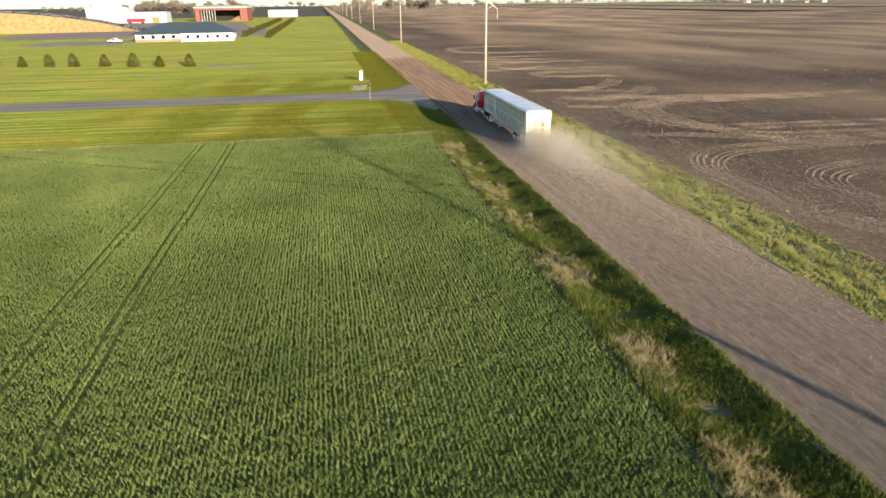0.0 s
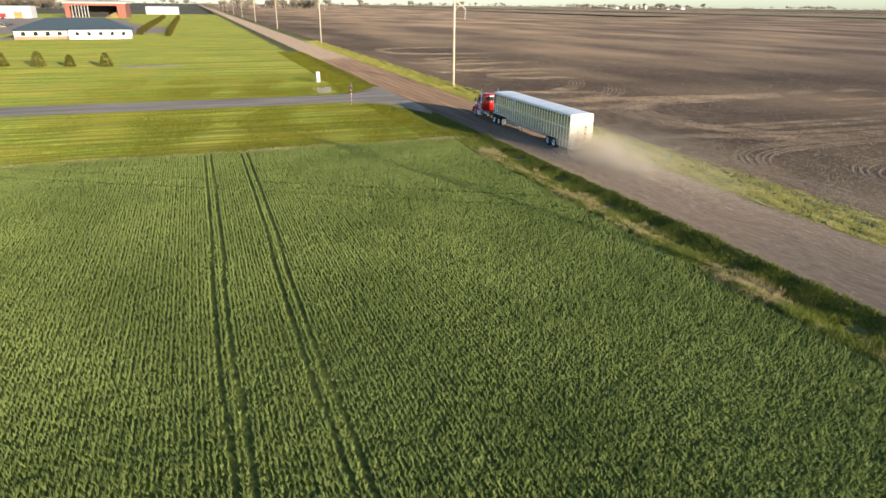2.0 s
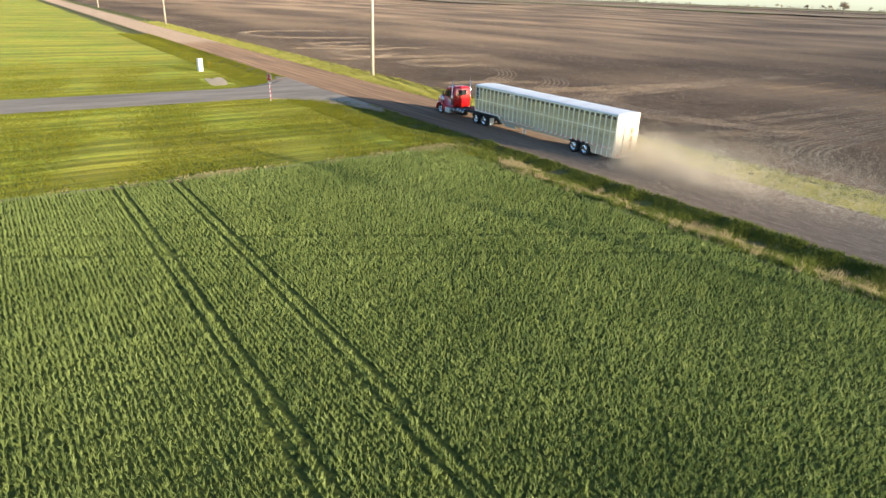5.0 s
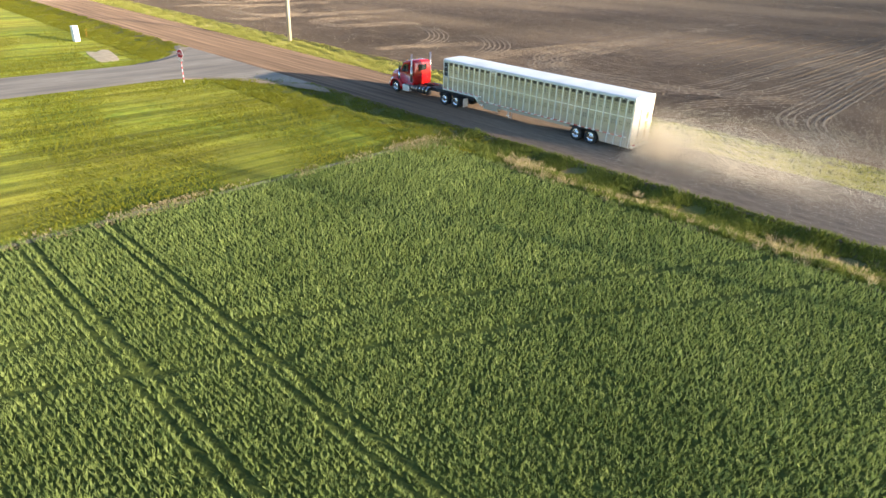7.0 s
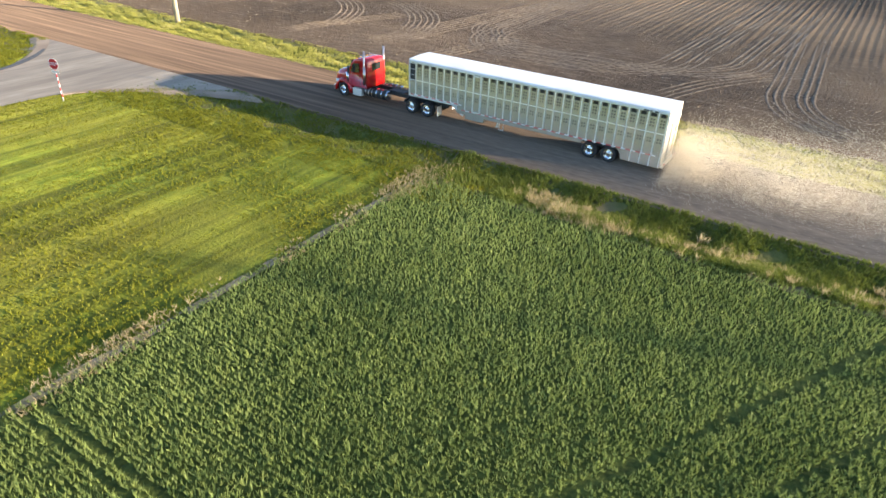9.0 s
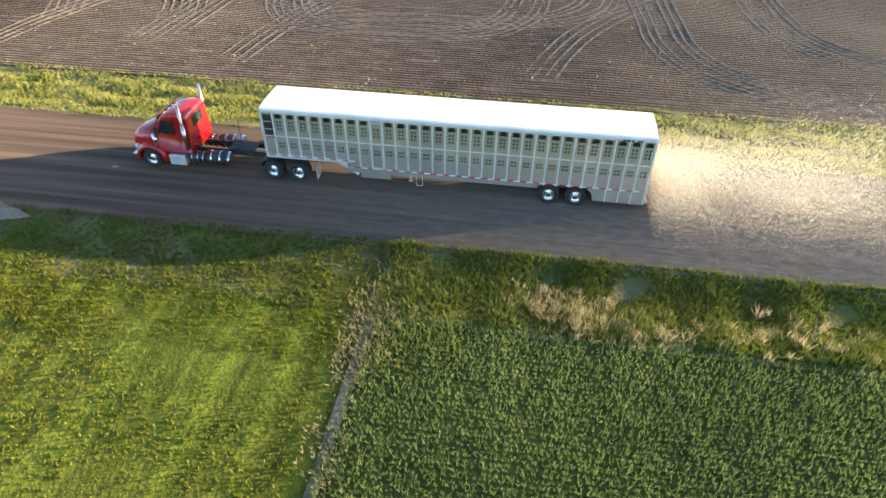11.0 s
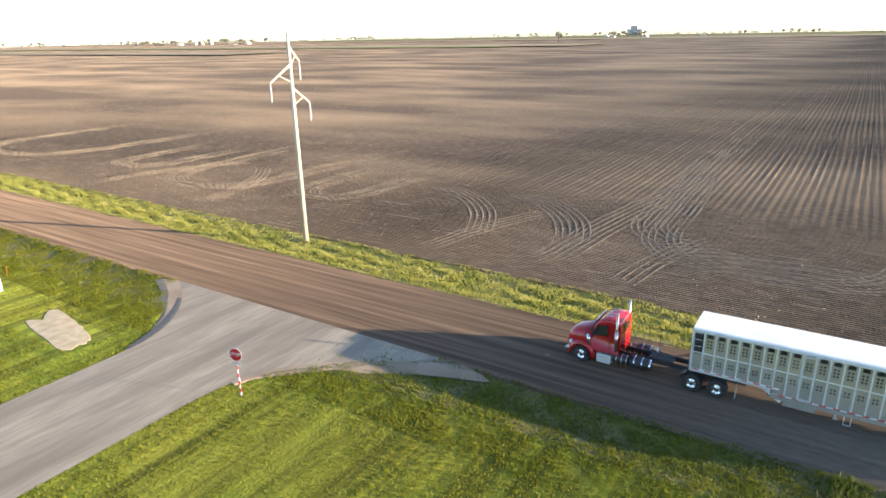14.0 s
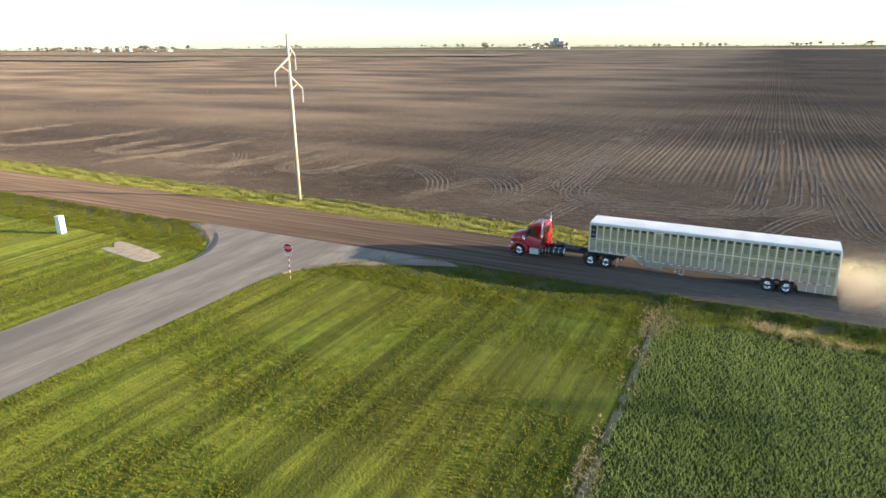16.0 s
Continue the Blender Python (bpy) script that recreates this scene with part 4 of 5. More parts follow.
def patch(name, cx, cy, rx, ry, rot, mat, label, category, z=0.05, wob=0.18, n=40):
    """A flat patch with an uneven edge, slightly proud of the ground."""
    bm = bmesh.new()
    r = random.Random(name + str(cx))
    ph = [r.uniform(0, 6.28) for _ in range(4)]
    c = bm.verts.new((cx, cy, z + 0.03))
    ring, low = [], []
    for i in range(n):
        a = 2 * math.pi * i / n
        k = 1 + wob * sum(math.sin(a * (q + 2) + ph[q]) / (q + 1.5) for q in range(4)) + r.uniform(-0.045, 0.045)
        ce, se = math.cos(a), math.sin(a)
        sq = (abs(ce) ** 7 + abs(se) ** 7) ** (-1 / 7)
        x, y = rx * k * ce * sq, ry * k * se * sq
        x, y = x * math.cos(rot) - y * math.sin(rot), x * math.sin(rot) + y * math.cos(rot)
        ring.append(bm.verts.new((cx + x, cy + y, z)))
        low.append(bm.verts.new((cx + x * 1.04, cy + y * 1.04, z - 0.08)))
    for i in range(n):
        j = (i + 1) % n
        bm.faces.new((c, ring[i], ring[j]))
        bm.faces.new((ring[i], low[i], low[j], ring[j]))
    return tagged(link(name, bm, mat), label, category, "", "structure")


patch("sand_patch", -15.5, 57.3, 1.15, 3.8, -0.15, M_SAND, "bare patch of pale sand in the lawn", "sand patch", -0.01, 0.16)
patch("bare_patch", -46, 110, 5.5, 2.6, 0.1, M_GREY, "worn bare earth patch in the far lawn", "bare earth", 0.04, 0.3)


# ---- plants as loose stuff ----
def scatter(x0, x1, y0, y1, n):
    return rng.uniform(x0, x1, n), rng.uniform(y0, y1, n)


TRAMLINES = (-32.2, -35.6, -60.2, -63.5, -110.0, -113.3)


def crop():
    parts = []
    # drill rows run along the road; coarser tufts further away
    for x0, x1, y0, y1, dx, dy, h, w, bl in ((-56, CROP_R, -60, CROP_END, 0.19, 0.115, 0.24, 0.034, 5), (-150, -56, -120, CROP_END, 0.4, 0.36, 0.28, 0.075, 5), (-56, CROP_R, -120, -60, 0.5, 0.5, 0.28, 0.09, 4)):
        near = dx < 0.3
        gx, gy = np.meshgrid(np.arange(x0, x1, dx), np.arange(y0, y1, dy))
        x = gx.ravel() + rng.normal(0, 0.03 if near else 0.08, gx.size)
        y = gy.ravel() + rng.uniform(-0.8, 0.8, gx.size) * dy
        # clumps, broad waves laid by the wind, and thin places
        clump = wave2(x, y * 0.7, 0.62, 8) + 0.7 * wave2(x, y, 0.33, 18)
        broad = wave2(x, y, 2.6, 3) + 0.6 * wave2(x, y, 7.5, 23)
        keep = clump + 0.5 * broad > rng.uniform(-2.9, -0.8, x.size)
        for tx in TRAMLINES:
            off = np.abs(np.abs(x - tx - 0.35 * wave2(y, y, 60, 2)) - 0.3)
            keep &= off > (0.11 if near else 0.18)
        if near:
            for y_ in (13.5, 16.6):
                keep &= ~((np.abs(y + y_ + (x + 9.6) * 0.55) < 0.22) & (rng.random(x.size) < 0.8))
        keep &= x < CROP_R - 0.35 * rng.random(x.size)
        x, y, clump, broad = x[keep], y[keep], clump[keep], broad[keep]
        hh = h * np.clip(1 + 0.17 * np.clip(clump, -1.4, 1.4) + 0.14 * np.clip(broad, -1.2, 1.2), 0.35, 1.7)
        if near:
            hh = hh * (0.94 + 0.14 * np.cos(x * 2 * np.pi / 0.38))
        parts.append(tufts(x, y, -0.02, hh, w, bl, 0.64))
    v = np.concatenate([p[0] for p in parts])
    raw("cereal_crop", v, np.arange(len(v)).reshape(-1, 3), M_WHEAT, "dense young green cereal crop sown in rows", "crop")


def verges():
    # right strip
    x, y = scatter(ROAD_R + 0.1, STRIP_R + 0.2, -90, 210, 75000)
    k = wave2(x, y, 2.2, 9)
    keep = k > rng.uniform(-1.5, -0.2, x.size)
    x, y, k = x[keep], y[keep], k[keep]
    mid = np.clip(1.3 - np.abs(x - 6.8) / 3.1, 0.25, 1)
    v, f = tufts(x, y, verge_r(x, y), (0.27 + 0.15 * np.clip(k, -1, 1)) * mid, 0.042, 5, 0.8)
    raw("verge_grass_strip", v, f, M_GRASS, "rough yellow-green grass along the road edge", "grass")
    # left ditch
    x, y = scatter(CROP_R - 0.3, ROAD_L + 0.05, -75, CROP_END + 30, 60000)
    k = wave2(x, y, 3.0, 11)
    keep = (k > -0.9) & (y < CROP_END - 6 + rng.uniform(0, 1, x.size) ** 2 * 34)
    x, y, k = x[keep], y[keep], k[keep]
    v, f = tufts(x, y, verge_l(x, y), (0.26 + 0.14 * np.clip(k, -1, 1)) * np.where(y > CROP_END, 0.55, 1.0), 0.055, 4, 0.7)
    raw("ditch_grass", v, f, M_DGRASS, "dark green weeds and grass in the ditch", "grass")
    x, y = scatter(CROP_R - 0.5, CROP_R + 2.6, -75, CROP_END - 1.5, 17000)
    k = wave2(x * 0.5, y, 6.5, 12) + 0.9 * wave2(x, y, 1.5, 13) - np.abs(x - (CROP_R + 0.8 + 0.5 * wave2(y, y, 11, 19))) * 0.6
    keep = k > rng.uniform(-0.55, 0.75, x.size)
    x, y = x[keep], y[keep]
    cx, cy = rng.normal(CROP_R - 0.2, 1.4, 340), rng.normal(CROP_END - 0.2, 0.6, 340)
    x, y = np.concatenate([x, cx]), np.concatenate([y, cy])
    tall = np.where(np.arange(x.size) < x.size - cx.size, 1.0, 0.62)
    v, f = tufts(x, y, verge_l(x, y), rng.uniform(0.2, 0.52, x.size) * tall, 0.038, 6, 0.85)
    raw("dry_grass_clumps", v, f, M_DRY, "dry straw-coloured grass clumps on the ditch bank", "dry grass")
    # ditch beside the lawn
    x, y = scatter(CROP_R - 3.0, ROAD_L + 0.1, CROP_END - 4, 150, 60000)
    k = wave2(x, y, 3.0, 14)
    keep = (k > -0.7) & ~((y > SIDE0 - 9) & (y < SIDE1 + 8) & (np.abs(y - 45.7) < 4.6 + 12 * np.clip((x + 16) / 12, 0, 1) ** 2))
    x, y, k = x[keep], y[keep], k[keep]
    zz = np.where(x > CROP_R, verge_l(x, y), -0.03)
    v, f = tufts(x, y, zz, 0.13 + 0.06 * np.clip(k, -1, 1), 0.036, 4, 0.9)
    raw("roadside_grass", v, f, M_LGRASS, "longer green grass between lawn and road", "grass")
    # lawn blades near the road
    x, y = scatter(-60, CROP_R, CROP_END, 95, 230000)
    keep = ~((y > SIDE0 + 0.1) & (y < SIDE1 - 0.1)) & ~((np.abs(x + 15.5) < 1.6) & (np.abs(y - 57.3) < 4.2))
    keep &= rng.random(x.size) < np.clip((95 - y) / 45, 0, 1) * np.clip((x + 60) / 22, 0, 1)
    keep &= ~((x > -20) & (np.abs(y - 45.7) < 4.4 + 12 * np.clip((x + 17) / 12.5, 0, 1) ** 2))
    x, y = x[keep], y[keep]
    v, f = tufts(x, y, -0.04, 0.1 * (1 + 0.3 * wave2(x * 0.08, y, 1.5, 15)), 0.05, 2, 0.8)
    raw("lawn_grass", v, f, M_LGRASS, "short mown grass blades", "grass")
    # bare strip and dry fringe along the crop's end
    sheet("bare_strip", np.arange(-140, CROP_R + 0.1, 0.8), CROP_END + np.array([-0.24, -0.12, 0.0, 0.1, 0.18]), lambda x, y: 0.012 + 0.05 * wave2(x, y, 3, 26) + 0.03 * wave2(x, y, 1.1, 27), M_EARTH, "narrow strip of bare grey earth between crop and lawn", "bare earth")
    x, y = scatter(-60, CROP_R, CROP_END - 0.6, CROP_END + 0.8, 5000)
    keep = wave2(x, y, 4, 16) > rng.uniform(-0.3, 1.1, x.size)
    x, y = x[keep], y[keep]
    v, f = tufts(x, y, -0.02, rng.uniform(0.08, 0.24, x.size), 0.04, 4, 1.0)
    raw("dry_fringe", v, f, M_DRY, "dry grass fringe along the crop edge", "dry grass")


crop()
verges()


# ---- the worked field: turning tracks, straw bits ----
def tracks():
    V, F = [], []

    def ridge(pts, w, h):
        pts = np.asarray(pts)
        d = np.gradient(pts, axis=0)
        nrm = np.stack([-d[:, 1], d[:, 0]], 1) / np.maximum(np.hypot(d[:, 0], d[:, 1]), 1e-6)[:, None]
        base = sum(len(v) for v in V)
        e = np.arange(len(pts)) / (len(pts) - 1)
        hh = h * (1 + 0.35 * wave2(pts[:, 0], pts[:, 1], 0.8, 3)) * np.clip(np.minimum(e, 1 - e) * 5, 0, 1) * np.clip(0.85 + 0.3 * wave2(pts[:, 0], pts[:, 1], 9, 31), 0.4, 1.2)
        zz = plough_z(pts[:, 0], pts[:, 1])
        rows = [np.column_stack([pts + nrm * w * o, zz + k * hh - 0.03]) for o, k in ((-0.5, 0), (-0.16, 1), (0.16, 0.9), (0.5, 0))]
        V.append(np.stack(rows, 1).reshape(-1, 3))
        n = len(pts)
        i = np.arange(n - 1)[:, None] * 4 + np.arange(3)[None, :] + base
        F.append(np.stack([i, i + 1, i + 5, i + 4], -1).reshape(-1, 4))

    def bundle(label, name="wheel_track", mat=M_CLOD):
        raw(name, np.concatenate(V), np.concatenate(F), mat, label, "soil ridge", "structure")
        V.clear()
        F.clear()

    def turn(cx, cy, half, depth, leg, lines=6, gap=0.62):
        """A U-shaped headland turn: two legs running into the field, joined by a round bend near the road."""
        for k in range(lines):
            hw, dp = half + (k - lines / 2) * gap + (0.5 if k >= lines // 2 else 0), depth + (k - lines / 2) * gap * 0.8
            a = np.linspace(0, math.pi, 46)
            bx, by = cx - dp * np.sin(a) ** 0.8, cy - hw * np.sign(np.cos(a)) * np.abs(np.cos(a)) ** 0.75
            e = np.linspace(leg, 0.8, 24)
            p = np.concatenate([np.stack([cx + e, np.full(24, by[0]) - 0.04 * e], 1), np.stack([bx, by], 1), np.stack([cx + e[::-1], np.full(24, by[-1]) + 0.04 * e[::-1]], 1)])
            ridge(p, 0.4, 0.065)
    for cx, cy, half, depth, leg in ((31, 17, 10.5, 11.5, 95), (33, 15, 14.5, 10, 60), (25, -18, 14, 13, 50), (31, -22, 9, 12, 46), (29, 69, 4.5, 6.5, 16), (31, 90, 9, 12, 40), (30, 112, 5, 7, 20), (34, 146, 14, 15, 40), (34, -54, 14, 15, 50)):
        turn(cx, cy, half, depth, leg)
        bundle("curved wheel ridges of a machine turning on the soil")
    for x0, y0, x1, y1, bow, n_ in ((10.6, 46, 31, 40, 1.0, 4), (10.6, 34.5, 62, 27, 1.5, 6), (17, 43, 36, 61, -3.5, 5), (17.5, 33.5, 37, 49, -3.5, 6), (11, 27, 29, 23, 0.8, 4), (12, 6, 34, -6, 2.0, 4), (10.6, 80, 34, 92, -3, 4), (10.6, 104, 36, 94, 3, 4), (11, -30, 36, -42, 3, 4)):
        ln = math.hypot(x1 - x0, y1 - y0)
        ux, uy = (x1 - x0) / ln, (y1 - y0) / ln
        for k in range(n_):
            e = np.linspace(0, 1, 60)
            o = (k - n_ / 2) * 0.72 + bow * np.sin(math.pi * e)
            ridge(np.stack([x0 + ux * ln * e - uy * o, y0 + uy * ln * e + ux * o], 1), 0.36, 0.075)
        bundle("slanting wheel ridges pressed into the bare soil")
    for y0 in np.arange(-44, 27, 0.9):
        s = np.arange(39 + 2.5 * math.sin(y0 * 0.21), 165, 2.2)
        wheel_ = 1.5 if int((y0 + 50) / 0.9) % 6 < 2 else 1.0
        ridge(np.stack([s, y0 + 0.3 * np.sin(s / 31)], 1), 0.5, 0.055 * wheel_)
        bundle("straight drill ridge running into the bare field", "soil_ridge", M_SOIL)
    for k in range(26):
        s = np.arange(-110, 200, 1.6)
        x = 11.2 + k * 0.92
        keep = np.full(len(s), x) + 0.25 * np.sin(s / 17 + k * 0.1)
        ridge(np.stack([keep, s], 1), 0.3, 0.032)
        bundle("straight harrow ridge along the field headland")
    x, y = rng.uniform(10.5, 170, 42000), rng.uniform(-90, 250, 42000)
    keep = wave2(x, y, 25, 17) > rng.uniform(-1.2, 0.6, x.size)
    x, y = x[keep], y[keep]
    v, f = tufts(x, y, plough_z(x, y) - 0.02, rng.uniform(0.05, 0.13, x.size), 0.16, 1, 2.2)
    raw("straw_bits", v, f, M_STUB, "scattered pale straw bits on the soil", "straw")
    x, y = 10.3 + 80 * rng.uniform(0, 1, 45000) ** 1.5, rng.uniform(-90, 180, 45000)
    v, f = tufts(x, y, plough_z(x, y) - 0.03, rng.uniform(0.02, 0.055, x.size), 0.08, 3, 1.0)
    raw("soil_clods", v, f, M_CLOD, "loose clods of dry soil", "clods")


tracks()


# ---- dust thrown up behind the trailer ----
def dust():
    n = 900000
    s = np.where(rng.random(n) < 0.66, rng.gamma(1.15, 4.6, n), rng.uniform(0, 70, n))
    spread = 1.0 + 0.058 * s
    x = 0.1 + 0.08 * s + rng.normal(0, 1, n) * spread * 1.35
    z = np.abs(rng.normal(0, 1, n)) * spread * 1.1 + 0.03
    y = -0.3 - s
    k = wave2(x * 0.7 + 1.5 * z, y, 9.0, 21) + 0.5 * wave2(x + z, y, 3.0, 22)
    keep = k > rng.uniform(-2.2, 1.6, n)
    x, y, z = x[keep], y[keep], z[keep]
    m = len(x)
    c = np.stack([x, y, z], 1)
    e = rng.normal(0, 0.0105, (m, 3, 3))
    v = (c[:, None, :] + e).reshape(-1, 3)
    raw("dust_cloud", v, np.arange(3 * m).reshape(-1, 3), M_DUST, "pale dust hanging over the road behind the trailer", "dust")


dust()


# ---- trees and farm buildings far off ----
def foliage(bm_pts, size, n_each, seed):
    """Clumps of small leaves round the given centres (x, y, z, radius)."""
    r = np.random.default_rng(seed)
    P = []
    for x, y, z, rad in bm_pts:
        d = r.normal(0, 1, (n_each, 3))
        d /= np.linalg.norm(d, axis=1)[:, None]
        P.append(np.array([x, y, z]) + d * rad * r.uniform(0.45, 1.05, (n_each, 1)) * np.array([1, 1, 0.85]))
    c = np.concatenate(P)
    e = r.normal(0, size, (len(c), 3, 3))
    return (c[:, None, :] + e).reshape(-1, 3)


def bare_tree(h, seed, leaf=0.5):
    r = random.Random(seed)
    t = thing("tree", "far deciduous tree in thin early leaf", "tree", None, "far trees")
    bm = T((0, 0, -1.7), (0, 0, h * 0.45), h * 0.035, h * 0.02, 8)
    pts = []
    for k in range(9):
        a = k * 2.4 + r.uniform(-0.4, 0.4)
        z0 = h * r.uniform(0.25, 0.5)
        tip = (math.cos(a) * h * r.uniform(0.15, 0.36), math.sin(a) * h * r.uniform(0.15, 0.36), h * r.uniform(0.55, 0.92))
        tube(bm, (0, 0, z0), tip, h * 0.012, h * 0.004, 5)
        pts.append((*tip, h * r.uniform(0.12, 0.2)))
    pts.append((0, 0, h * 0.8, h * 0.2))
    part("trunk", bm, M_BARK, t)
    v = foliage(pts, leaf, 60, seed)
    raw("crown", v, np.arange(len(v)).reshape(-1, 3), M_TREE, "", "", "", t)
    return t


def cedar(h, seed):
    r = np.random.default_rng(seed)
    t = thing("evergreen_bush", "small rounded evergreen with the low sun's gold in its leaf colour", "evergreen", None, "row of evergreens")
    part("trunk", T((0, 0, -0.1), (0, 0, h * 0.5), 0.09, 0.05, 7), M_BARK, t)
    n = 900
    z = r.uniform(0.05, 1, n) ** 1.2 * h
    rad = h * 0.46 * np.sqrt(np.clip(1 - (z / h) ** 1.6, 0.02, 1)) * r.uniform(0.6, 1.05, n)
    a = r.uniform(0, 6.28, n)
    c = np.stack([rad * np.cos(a), rad * np.sin(a), z], 1)
    v = (c[:, None, :] + r.normal(0, 0.11, (n, 3, 3))).reshape(-1, 3)
    raw("foliage", v, np.arange(len(v)).reshape(-1, 3), M_CEDAR, "", "", "", t)
    return t


cs = [cedar(3.0, 1), cedar(2.5, 2), cedar(3.3, 3)]
spots = [(-55, 112, 0), (-62.5, 113.5, 1), (-69, 115, 1), (-76.5, 117, 0), (-84.5, 119, 2), (-91, 121, 0), (-98, 122.5, 1), (-105.5, 124, 2)]
for (x, y, k), c in zip(spots[:3], cs):
    c.matrix_basis = pose(x, y, 0)
for i, (x, y, k) in enumerate(spots[3:]):
    copy_thing(cs[k], pose(x, y, 0, 0, 0, 70 * i))
for j, x0 in enumerate((-58, -46)):
    for i in range(26):
        copy_thing(cs[(i + j) % 3], pose(x0 - 0.02 * i, 268 + i * 13 - j * 14, -0.1, 0, 0, 53 * i))

tr_src = [bare_tree(13, 11, 0.5), bare_tree(10, 12, 0.45), bare_tree(15, 13, 0.55)]
for o, (x, y) in zip(tr_src, ((-330, 1180), (-300, 1210), (-270, 1190))):
    o.matrix_basis = pose(x, y, 0)
rt = random.Random(4)
groups = [(-235, 1190, 95, 40, 26), (-420, 1500, 60, 30, 8), (150, 1550, 90, 60, 26), (60, 1700, 40, 40, 8), (430, 2300, 120, 40, 10), (900, 2600, 150, 40, 9), (-90, 2300, 60, 30, 6),
          (1880, 2560, 330, 90, 44), (1320, 590, 3, 3, 1), (2450, 800, 30, 60, 8), (3400, 1150, 60, 120, 10), (3600, 420, 30, 190, 14), (3700, -250, 30, 200, 10), (3300, 2900, 200, 160, 16), (1500, 3600, 260, 80, 14), (2600, 4000, 300, 100, 14), (4100, 1900, 60, 400, 12)]
for cx, cy, sx, sy, n in groups:
    for i in range(n):
        s = rt.uniform(1.1, 1.9)
        o = copy_thing(tr_src[rt.randrange(3)], pose(cx + rt.uniform(-sx, sx), cy + rt.uniform(-sy, sy), -0.6, 0, 0, rt.uniform(0, 360)))
        o.scale = (s, s, s)


def far_woods():
    """Low belts of trees along the horizon."""
    r = np.random.default_rng(5)
    P = []
    belts = [((1760, 2700), (1690, 1960), 70, 11), ((3300, 3400), (4300, 1500), 160, 11), ((4350, 1200), (4400, -900), 150, 12), ((900, 4300), (3200, 3500), 200, 10), ((-1400, 3300), (300, 3900), 130, 10), ((-330, 1230), (-140, 1190), 40, 12), ((60, 1500), (260, 1560), 45, 10), ((-1500, 1900), (-700, 2100), 60, 12), ((300, 2600), (1000, 2900), 60, 10)]
    for (x0, y0), (x1, y1), n, h in belts:
        for i in range(n):
            u = r.uniform(0, 1)
            if np.sin(u * 17 + n) < -0.75:
                continue
            hh = h * r.uniform(0.6, 1.5)
            P.append((x0 + (x1 - x0) * u + r.uniform(-14, 14), y0 + (y1 - y0) * u + r.uniform(-14, 14), hh * 0.55, hh * 0.62))
    v = foliage(P, 1.3, 42, 8)
    raw("far_woods", v, np.arange(len(v)).reshape(-1, 3), M_TREE, "hazy belts of leafless trees along the horizon", "woods")


far_woods()


def office():
    """Long low white building with a hipped blue-grey roof."""
    h = thing("farm_office", "long low white building with a hipped blue-grey roof", "building", pose(-78.5, 236, 0, 0, 0, 4))
    part("wall", B(-20, 20, -1, 15, -0.3, 3.6, 0.0), M_WALLW, h, "white siding")
    part("plinth", B(-20.1, 20.1, -1.1, 15.1, -0.3, 1.1), M_GREY, h, "grey lower wall")
    part("porch", B(-2, 19.4, -3.2, -1.0, -0.3, 3.3, 0.0), M_WALLW, h)
    bm = bmesh.new()
    lo = [bm.verts.new(p) for p in ((-21, -3.9, 3.5), (21, -3.9, 3.5), (21, 16, 3.5), (-21, 16, 3.5))]
    hi = [bm.verts.new(p) for p in ((-9, 6, 7.6), (11, 6, 7.6))]
    bm.faces.new((lo[0], lo[1], hi[1], hi[0]))
    bm.faces.new((lo[2], lo[3], hi[0], hi[1]))
    bm.faces.new((lo[1], lo[2], hi[1]))
    bm.faces.new((lo[3], lo[0], hi[0]))
    bm.faces.new(lo[::-1])
    part("roof", bm, M_ROOFB, h, "hipped blue-grey sheet roof")
    for x in (-17, -13, -9, -5):
        w = part("window", B(x - 0.7, x + 0.7, -1.06, -0.98, 1.3, 2.7), M_GLASS, h)
        part("sill", B(x - 0.8, x + 0.8, -1.15, -1.06, 1.18, 1.3), M_TAPE_W, w)
    for x in (1, 5, 9, 13, 17):
        w = part("window", B(x - 0.6, x + 0.6, -3.26, -3.18, 1.3, 2.6), M_GLASS, h)
        part("sill", B(x - 0.7, x + 0.7, -3.35, -3.26, 1.18, 1.3), M_TAPE_W, w)
    return h


